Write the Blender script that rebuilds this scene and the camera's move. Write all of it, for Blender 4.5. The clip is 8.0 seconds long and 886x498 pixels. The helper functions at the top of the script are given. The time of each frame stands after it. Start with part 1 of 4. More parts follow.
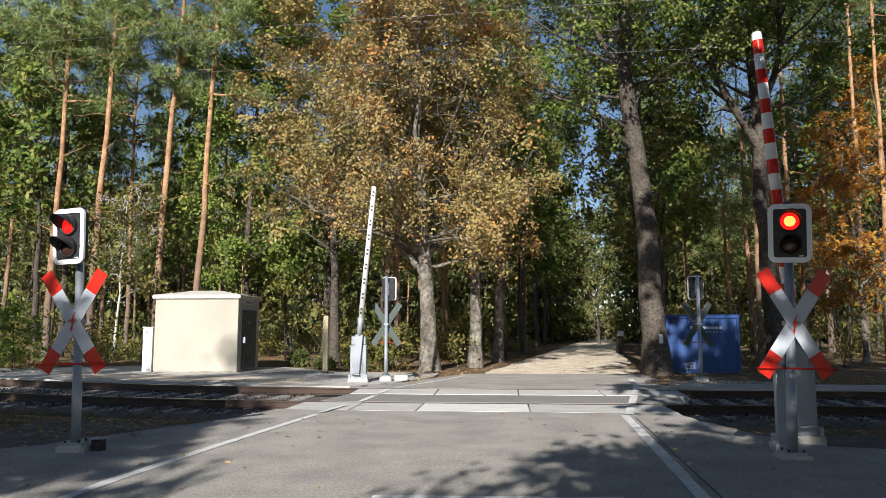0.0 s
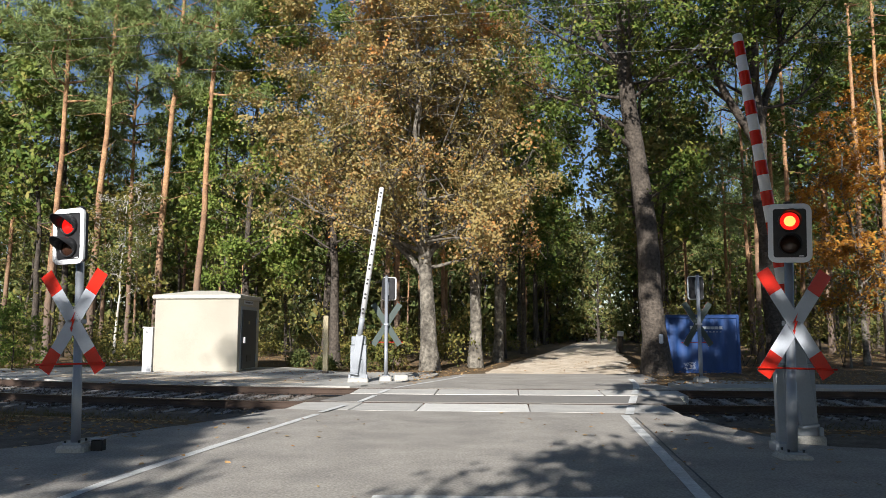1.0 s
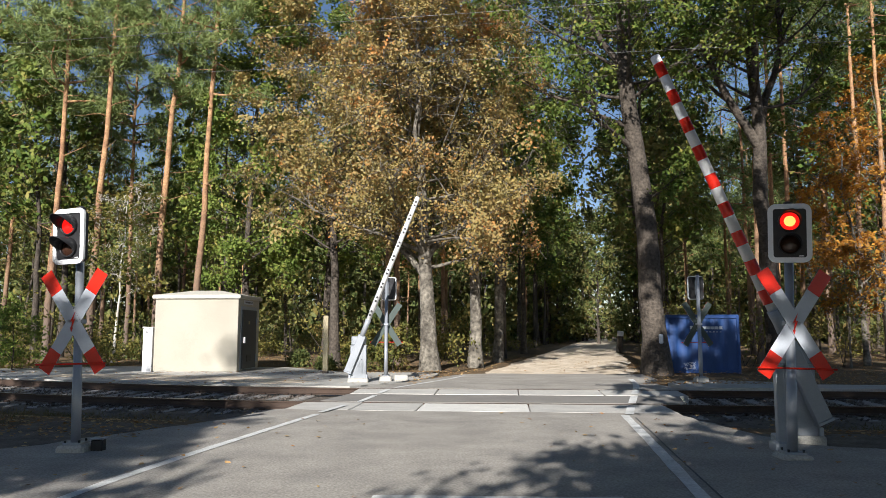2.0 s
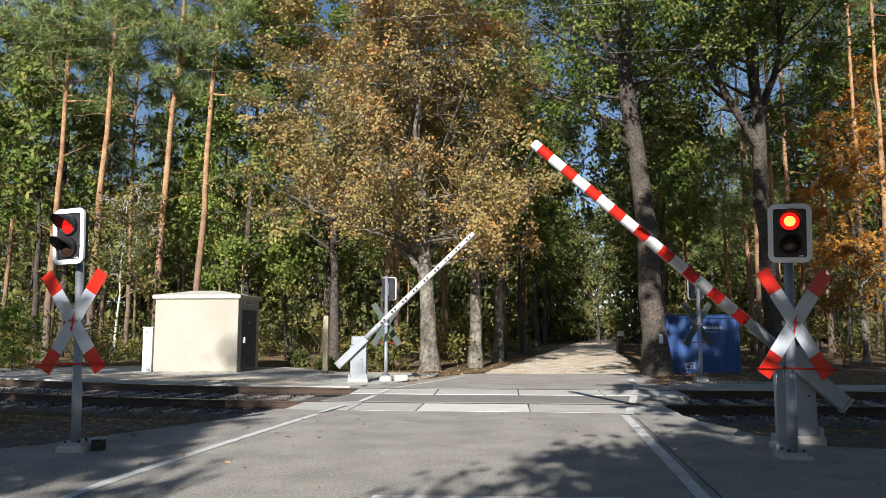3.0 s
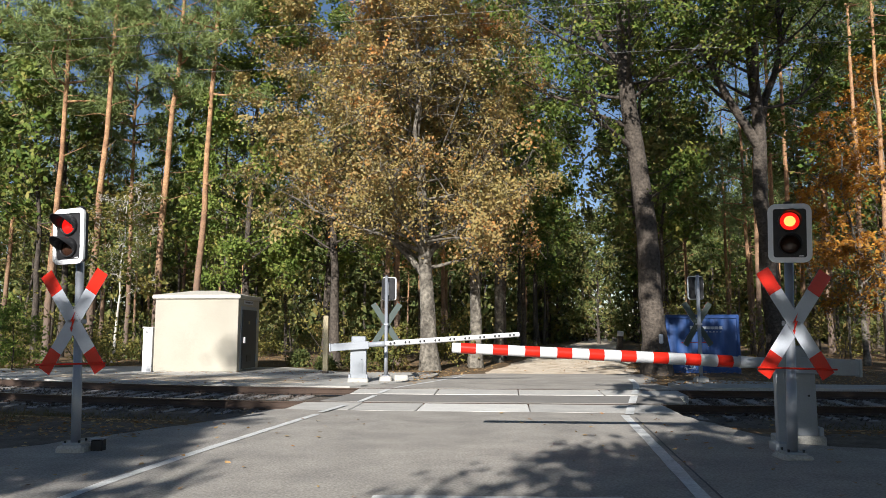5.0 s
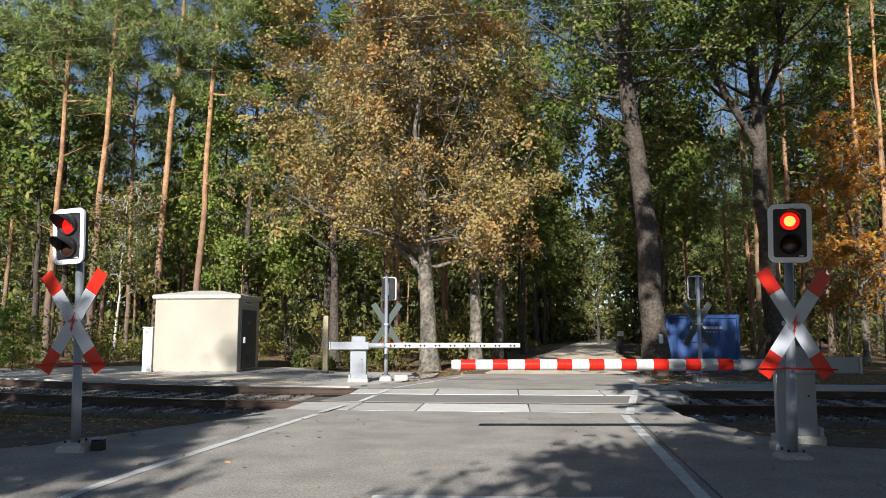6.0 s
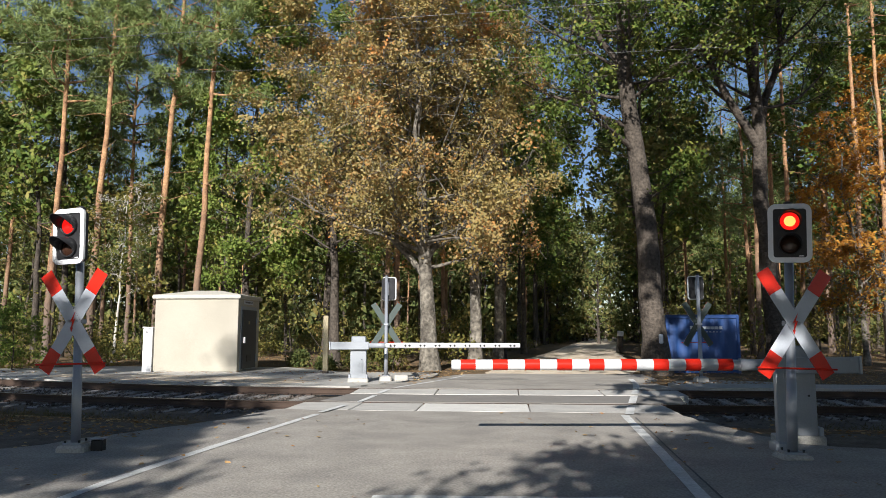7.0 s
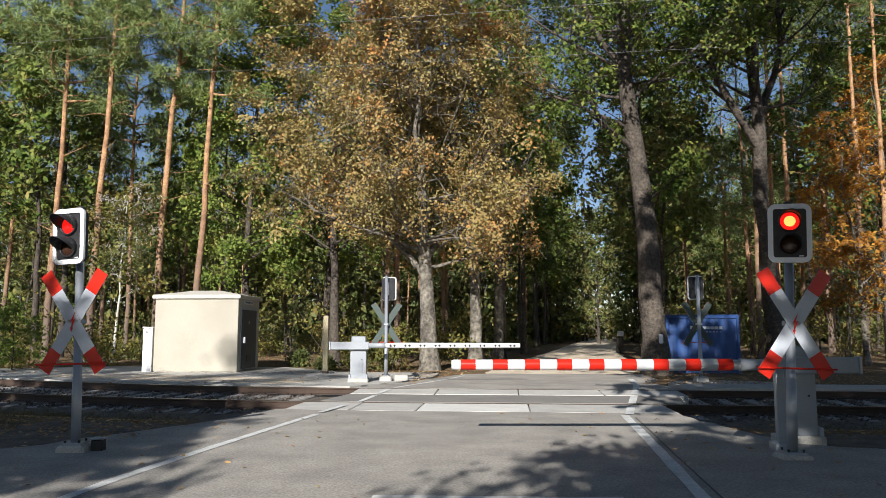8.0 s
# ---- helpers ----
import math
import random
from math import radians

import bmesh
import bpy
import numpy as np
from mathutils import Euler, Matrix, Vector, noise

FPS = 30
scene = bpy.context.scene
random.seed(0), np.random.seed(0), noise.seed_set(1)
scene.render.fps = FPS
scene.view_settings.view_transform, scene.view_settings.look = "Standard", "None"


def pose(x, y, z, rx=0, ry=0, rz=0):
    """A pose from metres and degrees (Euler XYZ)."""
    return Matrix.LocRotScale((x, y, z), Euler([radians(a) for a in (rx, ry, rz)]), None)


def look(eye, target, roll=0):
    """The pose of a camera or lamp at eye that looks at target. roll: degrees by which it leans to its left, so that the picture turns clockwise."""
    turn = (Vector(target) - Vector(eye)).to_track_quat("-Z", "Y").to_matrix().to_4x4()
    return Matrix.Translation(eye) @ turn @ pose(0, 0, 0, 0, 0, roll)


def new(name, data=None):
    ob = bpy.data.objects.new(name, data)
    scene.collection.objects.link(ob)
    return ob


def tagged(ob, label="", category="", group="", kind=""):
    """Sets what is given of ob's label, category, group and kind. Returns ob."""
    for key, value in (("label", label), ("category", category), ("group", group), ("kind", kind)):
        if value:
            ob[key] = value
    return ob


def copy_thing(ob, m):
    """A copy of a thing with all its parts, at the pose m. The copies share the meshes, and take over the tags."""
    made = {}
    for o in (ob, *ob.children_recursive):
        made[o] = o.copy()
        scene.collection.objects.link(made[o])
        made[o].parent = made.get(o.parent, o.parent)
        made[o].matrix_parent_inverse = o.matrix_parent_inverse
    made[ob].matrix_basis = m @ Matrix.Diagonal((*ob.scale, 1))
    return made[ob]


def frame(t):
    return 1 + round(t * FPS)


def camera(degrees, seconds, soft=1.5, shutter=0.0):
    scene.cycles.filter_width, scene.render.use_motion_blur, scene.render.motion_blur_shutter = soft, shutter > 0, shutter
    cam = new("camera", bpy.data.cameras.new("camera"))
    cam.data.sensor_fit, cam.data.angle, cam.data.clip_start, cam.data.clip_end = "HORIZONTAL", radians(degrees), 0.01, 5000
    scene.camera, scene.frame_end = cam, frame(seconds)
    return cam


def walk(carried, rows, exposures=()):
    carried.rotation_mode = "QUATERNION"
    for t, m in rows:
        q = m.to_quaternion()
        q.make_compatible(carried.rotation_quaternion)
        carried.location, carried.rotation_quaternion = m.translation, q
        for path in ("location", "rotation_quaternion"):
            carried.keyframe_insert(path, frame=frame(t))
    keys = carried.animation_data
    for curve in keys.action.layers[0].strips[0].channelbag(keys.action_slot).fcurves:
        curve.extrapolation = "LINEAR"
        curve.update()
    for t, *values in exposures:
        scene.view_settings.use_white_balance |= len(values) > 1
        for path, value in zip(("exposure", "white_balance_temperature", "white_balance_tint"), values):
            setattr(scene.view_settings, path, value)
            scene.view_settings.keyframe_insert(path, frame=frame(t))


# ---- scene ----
cam = camera(62.19, 8.0, soft=0.3)
EYE = Matrix.Translation((0, 0, 1.42)) @ Euler((radians(96.45), 0, 0)).to_matrix().to_4x4()
walk(cam, [(0.0, EYE), (8.0, EYE)], exposures=[(0.0, 0.76, 5820, 13), (3.5, 0.76, 5820, 13), (8.0, 0.68, 5820, 13)])

# ---- light: low autumn sun behind the camera, clear sky ----
SUN_FROM = Vector((-0.45, -2.0, 1.0)).normalized()
world = bpy.data.worlds.new("autumn_sky")
scene.world = world
world.use_nodes = True
wn = world.node_tree.nodes
sky = wn.new("ShaderNodeTexSky")
sky.sky_type, sky.sun_disc = "NISHITA", False
sky.sun_elevation = math.asin(SUN_FROM.z)
sky.sun_rotation = math.atan2(SUN_FROM.x, SUN_FROM.y)
sky.air_density, sky.dust_density = 1.0, 0.25
world.node_tree.links.new(sky.outputs[0], wn["Background"].inputs["Color"])
wn["Background"].inputs["Strength"].default_value = 0.05
sun = new("sun", bpy.data.lights.new("sun", "SUN"))
sun.data.energy, sun.data.angle, sun.data.color = 5.0, radians(0.55), (1.0, 0.92, 0.78)
sun.matrix_basis = look(SUN_FROM * 100, (0, 0, 0))


# ---- materials ----
def mat(name, base, other=None, scale=6.0, fine=60.0, rough=0.7, metal=0.0, bump=0.15, spec=0.4, amount=0.6, dist=0.02, grain=1.0):
    m = bpy.data.materials.new(name)
    m.use_nodes = True
    n, l = m.node_tree.nodes, m.node_tree.links
    b = n["Principled BSDF"]
    co = n.new("ShaderNodeTexCoord")
    oi = n.new("ShaderNodeObjectInfo")
    add = n.new("ShaderNodeVectorMath")
    add.operation = "MULTIPLY_ADD"
    add.inputs[1].default_value = (1, 1, 1)
    rnd = n.new("ShaderNodeVectorMath")
    rnd.operation = "SCALE"
    rnd.inputs[0].default_value = (31, 17, 23)
    l.new(oi.outputs["Random"], rnd.inputs["Scale"])
    l.new(co.outputs["Object"], add.inputs[0])
    l.new(rnd.outputs[0], add.inputs[2])
    big = n.new("ShaderNodeTexNoise")
    big.inputs["Scale"].default_value, big.inputs["Detail"].default_value = scale, 5
    small = n.new("ShaderNodeTexNoise")
    small.inputs["Scale"].default_value, small.inputs["Detail"].default_value = fine, 3
    for t in (big, small):
        l.new(add.outputs[0], t.inputs["Vector"])
    mix1 = n.new("ShaderNodeMix")
    mix1.data_type = "RGBA"
    other = other or [c * 0.72 for c in base]
    mix1.inputs["A"].default_value, mix1.inputs["B"].default_value = (*base, 1), (*other, 1)
    ramp = n.new("ShaderNodeMapRange")
    ramp.inputs["From Min"].default_value, ramp.inputs["From Max"].default_value = 0.35, 0.7
    ramp.inputs["To Max"].default_value = amount
    l.new(big.outputs["Fac"], ramp.inputs["Value"])
    l.new(ramp.outputs[0], mix1.inputs["Factor"])
    mix2 = n.new("ShaderNodeMix")
    mix2.data_type, mix2.blend_type = "RGBA", "MULTIPLY"
    mix2.inputs["Factor"].default_value = 1.0
    r2 = n.new("ShaderNodeMapRange")
    r2.inputs["From Min"].default_value, r2.inputs["From Max"].default_value = 0.3, 0.7
    r2.inputs["To Min"].default_value, r2.inputs["To Max"].default_value = 1 - 0.22 * grain, 1 + 0.15 * grain
    l.new(small.outputs["Fac"], r2.inputs["Value"])
    l.new(mix1.outputs["Result"], mix2.inputs["A"])
    l.new(r2.outputs[0], mix2.inputs["B"])
    l.new(mix2.outputs["Result"], b.inputs["Base Color"])
    b.inputs["Roughness"].default_value, b.inputs["Metallic"].default_value = rough, metal
    b.inputs["Specular IOR Level"].default_value = spec
    if bump:
        bp = n.new("ShaderNodeBump")
        bp.inputs["Strength"].default_value, bp.inputs["Distance"].default_value = bump, dist
        l.new(small.outputs["Fac"], bp.inputs["Height"])
        l.new(bp.outputs[0], b.inputs["Normal"])
    return m


def leaf_mat(name, colours, clear=0.35, patch=0.5):
    """Leaves: each island takes one of the colours, patches of the crown lean to one end."""
    m = bpy.data.materials.new(name)
    m.use_nodes = True
    n, l = m.node_tree.nodes, m.node_tree.links
    b = n["Principled BSDF"]
    geo, co = n.new("ShaderNodeNewGeometry"), n.new("ShaderNodeTexCoord")
    big = n.new("ShaderNodeTexNoise")
    big.inputs["Scale"].default_value, big.inputs["Detail"].default_value = patch, 2
    l.new(co.outputs["Object"], big.inputs["Vector"])
    fit = n.new("ShaderNodeMapRange")
    fit.inputs["From Min"].default_value, fit.inputs["From Max"].default_value = 0.3, 0.7
    l.new(big.outputs["Fac"], fit.inputs["Value"])
    clump = n.new("ShaderNodeTexNoise")
    clump.inputs["Scale"].default_value, clump.inputs["Detail"].default_value = 2.3, 1
    l.new(co.outputs["Object"], clump.inputs["Vector"])
    near = n.new("ShaderNodeMapRange")
    near.inputs["From Min"].default_value, near.inputs["From Max"].default_value = 0.3, 0.7
    l.new(clump.outputs["Fac"], near.inputs["Value"])
    both = n.new("ShaderNodeMix")
    both.data_type = "FLOAT"
    both.inputs["Factor"].default_value = 0.6
    l.new(near.outputs[0], both.inputs["A"])
    l.new(fit.outputs[0], both.inputs["B"])
    mean = n.new("ShaderNodeMix")
    mean.data_type = "FLOAT"
    mean.inputs["Factor"].default_value = 0.66
    l.new(geo.outputs["Random Per Island"], mean.inputs["A"])
    l.new(both.outputs["Result"], mean.inputs["B"])
    ramp = n.new("ShaderNodeValToRGB")
    el = ramp.color_ramp.elements
    while len(el) < len(colours):
        el.new(0.5)
    for i, c in enumerate(colours):
        el[i].position = 0.15 + 0.7 * i / (len(colours) - 1)
        el[i].color = (*c, 1)
    l.new(mean.outputs["Result"], ramp.inputs["Fac"])
    l.new(ramp.outputs["Color"], b.inputs["Base Color"])
    b.inputs["Roughness"].default_value = 0.55
    b.inputs["Specular IOR Level"].default_value = 0.15
    tr, mx = n.new("ShaderNodeBsdfTranslucent"), n.new("ShaderNodeMixShader")
    l.new(ramp.outputs["Color"], tr.inputs["Color"])
    mx.inputs["Fac"].default_value = clear
    l.new(b.outputs[0], mx.inputs[1])
    l.new(tr.outputs[0], mx.inputs[2])
    l.new(mx.outputs[0], n["Material Output"].inputs["Surface"])
    return m


def glow(name, colour, strength):
    m = bpy.data.materials.new(name)
    m.use_nodes = True
    b = m.node_tree.nodes["Principled BSDF"]
    b.inputs["Base Color"].default_value = (*[c * 0.5 for c in colour], 1)
    b.inputs["Emission Color"].default_value = (*colour, 1)
    b.inputs["Emission Strength"].default_value = strength
    b.inputs["Roughness"].default_value = 0.25
    return m


def pine_bark():
    """Scots pine: grey-brown scales at the foot, flaking orange bark above."""
    m = mat("pine_bark", (0.50, 0.29, 0.14), (0.22, 0.115, 0.06), 2.4, 14, 0.85, bump=0.9, dist=0.04, amount=0.95, grain=1.8)
    n, l = m.node_tree.nodes, m.node_tree.links
    co, sep, r = n.new("ShaderNodeTexCoord"), n.new("ShaderNodeSeparateXYZ"), n.new("ShaderNodeMapRange")
    l.new(co.outputs["Object"], sep.inputs[0])
    l.new(sep.outputs["Z"], r.inputs["Value"])
    r.inputs["From Min"].default_value, r.inputs["From Max"].default_value = 1.5, 8.5
    b = n["Principled BSDF"]
    old = b.inputs["Base Color"].links[0].from_socket
    mx = n.new("ShaderNodeMix")
    mx.data_type = "RGBA"
    mx.inputs["A"].default_value = (0.15, 0.11, 0.085, 1)
    l.new(r.outputs[0], mx.inputs["Factor"])
    l.new(old, mx.inputs["B"])
    l.new(mx.outputs["Result"], b.inputs["Base Color"])
    return m


ASPHALT = mat("asphalt", (0.40, 0.37, 0.32), (0.275, 0.255, 0.225), 1.3, 42, 0.9, bump=0.4, dist=0.008, amount=0.9, grain=1.5)
ASPHALT_DARK = mat("asphalt_patch", (0.25, 0.235, 0.21), (0.17, 0.16, 0.15), 1.1, 90, 0.9, bump=0.25, dist=0.006)
BLACK_TAR = mat("tar", (0.10, 0.10, 0.10), (0.07, 0.07, 0.07), 3, 50, 0.6)
CONCRETE = mat("concrete", (0.50, 0.48, 0.43), (0.36, 0.345, 0.315), 1.7, 45, 0.9, bump=0.2, dist=0.006)
SLAB = mat("slab_concrete", (0.54, 0.52, 0.47), (0.40, 0.385, 0.355), 2.2, 50, 0.88, bump=0.2, dist=0.006)
SLAB_NEW = mat("new_slab_concrete", (0.74, 0.72, 0.66), (0.62, 0.60, 0.55), 2.2, 50, 0.88, bump=0.2, dist=0.006)
PAINT = mat("road_paint", (0.74, 0.74, 0.71), (0.46, 0.46, 0.43), 5.0, 40, 0.75, amount=0.7)
LITTER = mat("forest_floor", (0.20, 0.125, 0.06), (0.075, 0.06, 0.03), 0.7, 9, 0.95, bump=0.9, dist=0.06, amount=0.9)
SAND = mat("sandy_track", (0.76, 0.66, 0.52), (0.50, 0.39, 0.26), 1.6, 14, 0.95, bump=0.6, dist=0.04, amount=0.9)
BALLAST = mat("ballast_stone", (0.145, 0.125, 0.105), (0.06, 0.052, 0.043), 3.0, 30, 0.92, bump=0.6, dist=0.03)
RAIL = mat("rusty_rail", (0.085, 0.056, 0.04), (0.055, 0.04, 0.032), 5.0, 60, 0.75, 0.25)
RAIL_TOP = mat("worn_rail_head", (0.45, 0.44, 0.43), (0.30, 0.28, 0.26), 2.0, 60, 0.32, 1.0, bump=0.05)
SLEEPER = mat("concrete_sleeper", (0.36, 0.34, 0.31), (0.20, 0.175, 0.15), 4.0, 50, 0.9)
GALV = mat("galvanised_steel", (0.38, 0.40, 0.43), (0.30, 0.32, 0.35), 4.0, 70, 0.48, 0.55, bump=0.05, grain=0.25)
GREY_PAINT = mat("grey_painted_steel", (0.33, 0.35, 0.375), (0.27, 0.29, 0.31), 2.5, 50, 0.5, 0.1, bump=0.05, grain=0.25)
WHITE_PAINT = mat("white_paint", (0.80, 0.80, 0.80), (0.70, 0.70, 0.70), 3.0, 50, 0.28, bump=0.04, grain=0.25)
RED_PAINT = mat("red_film", (0.60, 0.022, 0.009), (0.50, 0.018, 0.008), 3.0, 50, 0.26, bump=0.04, grain=0.25)
BORDER_WHITE = mat("border_white", (0.84, 0.84, 0.84), (0.78, 0.78, 0.78), 3, 50, 0.4, bump=0.02, grain=0.2)
SIGN_WHITE = mat("sign_white", (0.52, 0.55, 0.60), (0.45, 0.48, 0.53), 3.0, 50, 0.5, bump=0.03, grain=0.25)
BLACK = mat("black_plastic", (0.02, 0.02, 0.022), (0.03, 0.03, 0.032), 4, 60, 0.45, bump=0.05, grain=0.25)
SIGN_BACK = mat("sign_back", (0.065, 0.085, 0.075), (0.05, 0.065, 0.06), 3, 50, 0.6, 0.2, bump=0.03, grain=0.25)
CREAM = mat("cream_render", (0.46, 0.425, 0.345), (0.36, 0.33, 0.265), 0.7, 70, 0.9, bump=0.25, dist=0.004)
ROOF = mat("cream_roof", (0.56, 0.53, 0.45), (0.46, 0.44, 0.38), 1.5, 50, 0.85, bump=0.15, dist=0.004)
DOOR = mat("grey_door", (0.055, 0.058, 0.064), (0.045, 0.048, 0.053), 2.0, 50, 0.5, bump=0.05, grain=0.25)
BLUE = mat("blue_container", (0.022, 0.065, 0.215), (0.016, 0.05, 0.15), 1.2, 40, 0.5, bump=0.08, grain=0.25)
DIRT = mat("dark_dirt", (0.19, 0.16, 0.125), (0.085, 0.07, 0.055), 2.2, 16, 0.95, bump=1.0, dist=0.06, amount=0.95)
WOOD = mat("yellow_post", (0.42, 0.36, 0.23), (0.30, 0.25, 0.15), 3.0, 40, 0.8)
OAK_BARK = mat("oak_bark", (0.10, 0.082, 0.064), (0.055, 0.045, 0.036), 2.2, 10, 0.95, bump=1.0, dist=0.06, amount=0.9, grain=2.2)
# pale patchy bark; its dark mottling also holds painted leaf shade
PALE_BARK = mat("mottled_bark", (0.25, 0.225, 0.18), (0.075, 0.065, 0.052), 2.6, 8, 0.95, bump=1.0, dist=0.06, amount=1.0, grain=2.4)
BIRCH_BARK = mat("birch_bark", (0.62, 0.58, 0.50), (0.2, 0.18, 0.15), 3.0, 20, 0.85, bump=0.4)
PINE_BARK = pine_bark()
CABLE = mat("cable", (0.20, 0.20, 0.19), (0.12, 0.12, 0.12), 3, 40, 0.5, 0.6)
LAMP_OFF = mat("unlit_lens", (0.045, 0.02, 0.012), (0.03, 0.015, 0.01), 8, 60, 0.18, bump=0.1)
LAMP_RED = glow("lit_red_lens", (1.0, 0.012, 0.006), 0.6)
LAMP_CORE = glow("lit_red_core", (1.0, 0.22, 0.04), 2.2)

LEAF_OAK = leaf_mat("oak_leaves", [(0.042, 0.073, 0.016), (0.094, 0.146, 0.028), (0.177, 0.216, 0.044), (0.306, 0.266, 0.065)], 0.25, 0.7)
LEAF_MAPLE = leaf_mat("maple_leaves", [(0.071, 0.124, 0.025), (0.149, 0.213, 0.041), (0.246, 0.297, 0.063), (0.378, 0.327, 0.086)], 0.25, 0.7)
LEAF_BROWN = leaf_mat("browning_leaves", [(0.491, 0.203, 0.054), (0.421, 0.262, 0.091), (0.316, 0.268, 0.112), (0.421, 0.310, 0.099), (0.176, 0.196, 0.084)], 0.2, 0.33)
LEAF_ORANGE = leaf_mat("beech_leaves", [(0.401, 0.165, 0.028), (0.614, 0.319, 0.050), (0.295, 0.118, 0.024), (0.649, 0.425, 0.083)], 0.4, 0.8)
LEAF_YELLOW = leaf_mat("undergrowth_leaves", [(0.055, 0.080, 0.022), (0.13, 0.14, 0.036), (0.27, 0.23, 0.060), (0.17, 0.11, 0.040)], 0.22, 0.3)
LEAF_MIX = leaf_mat("mixed_leaves", [(0.045, 0.071, 0.023), (0.101, 0.129, 0.039), (0.192, 0.191, 0.062), (0.242, 0.170, 0.056)], 0.2, 0.5)
NEEDLES = leaf_mat("pine_needles", [(0.125, 0.180, 0.060), (0.217, 0.273, 0.092), (0.342, 0.379, 0.135)], 0.2, 0.8)
STONES = leaf_mat("ballast_stones", [(0.07, 0.058, 0.046), (0.12, 0.10, 0.085), (0.22, 0.20, 0.17)], 0.0, 1.5)
FALLEN = leaf_mat("fallen_leaves", [(0.40, 0.22, 0.08), (0.30, 0.15, 0.05), (0.46, 0.33, 0.15), (0.2, 0.11, 0.05)], 0.1)
GRASS = leaf_mat("grass_blades", [(0.07, 0.08, 0.03), (0.16, 0.13, 0.06), (0.24, 0.17, 0.09)], 0.3)


# ---- mesh helpers ----
def mesh_ob(name, bm, material, smooth=False):
    me = bpy.data.meshes.new(name)
    bm.normal_update()
    bm.to_mesh(me)
    bm.free()
    if material:
        me.materials.append(material)
    if smooth:
        me.polygons.foreach_set("use_smooth", [True] * len(me.polygons))
    return new(name, me)


def part(name, bm, material, parent, label="", smooth=False, at=None):
    ob = mesh_ob(name, bm, material, smooth)
    ob.parent = parent
    if at is not None:
        ob.matrix_basis = at
    return tagged(ob, label)


def thing(name, m, label, category, group=""):
    e = new(name)
    e.empty_display_size = 0.2
    e.matrix_basis = m
    return tagged(e, label, category, group)


def box(x0, x1, y0, y1, z0, z1, bevel=0.0, seg=1, bm=None):
    bm = bm or bmesh.new()
    made = bmesh.ops.create_cube(bm, size=1.0, matrix=Matrix.Translation(((x0 + x1) / 2, (y0 + y1) / 2, (z0 + z1) / 2)) @ Matrix.Diagonal((x1 - x0, y1 - y0, z1 - z0, 1)))
    if bevel:
        vs = set(made["verts"])
        bmesh.ops.bevel(bm, geom=[e for e in bm.edges if e.verts[0] in vs], offset=bevel, segments=seg, affect="EDGES", profile=0.5)
    return bm


def tube(points, radii, sides=12, bm=None, cap=True):
    """A tube along points, with a radius at each."""
    bm = bm or bmesh.new()
    pts = [Vector(p) for p in points]
    rings = []
    for i, p in enumerate(pts):
        d = (pts[min(i + 1, len(pts) - 1)] - pts[max(i - 1, 0)]).normalized()
        a = d.orthogonal().normalized() if not rings else (ref - d * ref.dot(d)).normalized()
        ref = a
        b = d.cross(a)
        rings.append([bm.verts.new(p + radii[i] * (math.cos(k * math.tau / sides) * a + math.sin(k * math.tau / sides) * b)) for k in range(sides)])
    for r, s in zip(rings, rings[1:]):
        for k in range(sides):
            bm.faces.new((r[k], r[(k + 1) % sides], s[(k + 1) % sides], s[k]))
    if cap:
        bm.faces.new(rings[0][::-1])
        bm.faces.new(rings[-1])
    return bm


def plate(outline, depth, bm=None):
    """A plate in the XZ plane from an outline of (x, z), its front at y = 0, its back at y = depth."""
    bm = bm or bmesh.new()
    f = [bm.verts.new((x, 0, z)) for x, z in outline]
    b = [bm.verts.new((x, depth, z)) for x, z in outline]
    bm.faces.new(f)
    bm.faces.new(b[::-1])
    for i in range(len(f)):
        j = (i + 1) % len(f)
        bm.faces.new((f[j], f[i], b[i], b[j]))
    bmesh.ops.recalc_face_normals(bm, faces=bm.faces)
    return bm


def rounded(w, h, r, n=5, cx=0.0, cz=0.0):
    out = []
    for sx, sz, a0 in ((1, 1, 0), (-1, 1, 90), (-1, -1, 180), (1, -1, 270)):
        for i in range(n + 1):
            a = radians(a0 + 90 * i / n)
            out.append((cx + sx * (w / 2 - r) + r * math.cos(a), cz + sz * (h / 2 - r) + r * math.sin(a)))
    return out


def ring_plate(outer, inner, depth):
    """A frame between two outlines with the same number of points."""
    bm = bmesh.new()
    loops = [[bm.verts.new((x, y, z)) for x, z in o] for o, y in ((outer, 0), (inner, 0), (inner, depth), (outer, depth))]
    n = len(outer)
    for a in range(4):
        p, q = loops[a], loops[(a + 1) % 4]
        for i in range(n):
            j = (i + 1) % n
            bm.faces.new((p[i], p[j], q[j], q[i]))
    bmesh.ops.recalc_face_normals(bm, faces=bm.faces)
    return bm


# ---- plan of the ground ----
GAUGE = 1.37


def track_y(x):
    """The track's middle line: straight to the east, curving away to the west."""
    w = max(-x, 0.0)
    bend = 0.015 * w * w if w < 14 else 0.015 * 14 * 14 + 0.42 * (w - 14)
    return 16.75 - 0.085 * x + bend


def paved_z(x, y):
    """The road's height: it climbs a little over the canted track."""
    s = y - track_y(x)
    if s < -1.4:
        return -0.03 * max(0.0, min(1.0, (s + 6) / 4.6))
    if s < 1.3:
        return -0.03 + 0.08 * (s + 1.4) / 2.7
    return 0.05 * max(0.0, min(1.0, (6 - s) / 4.7))


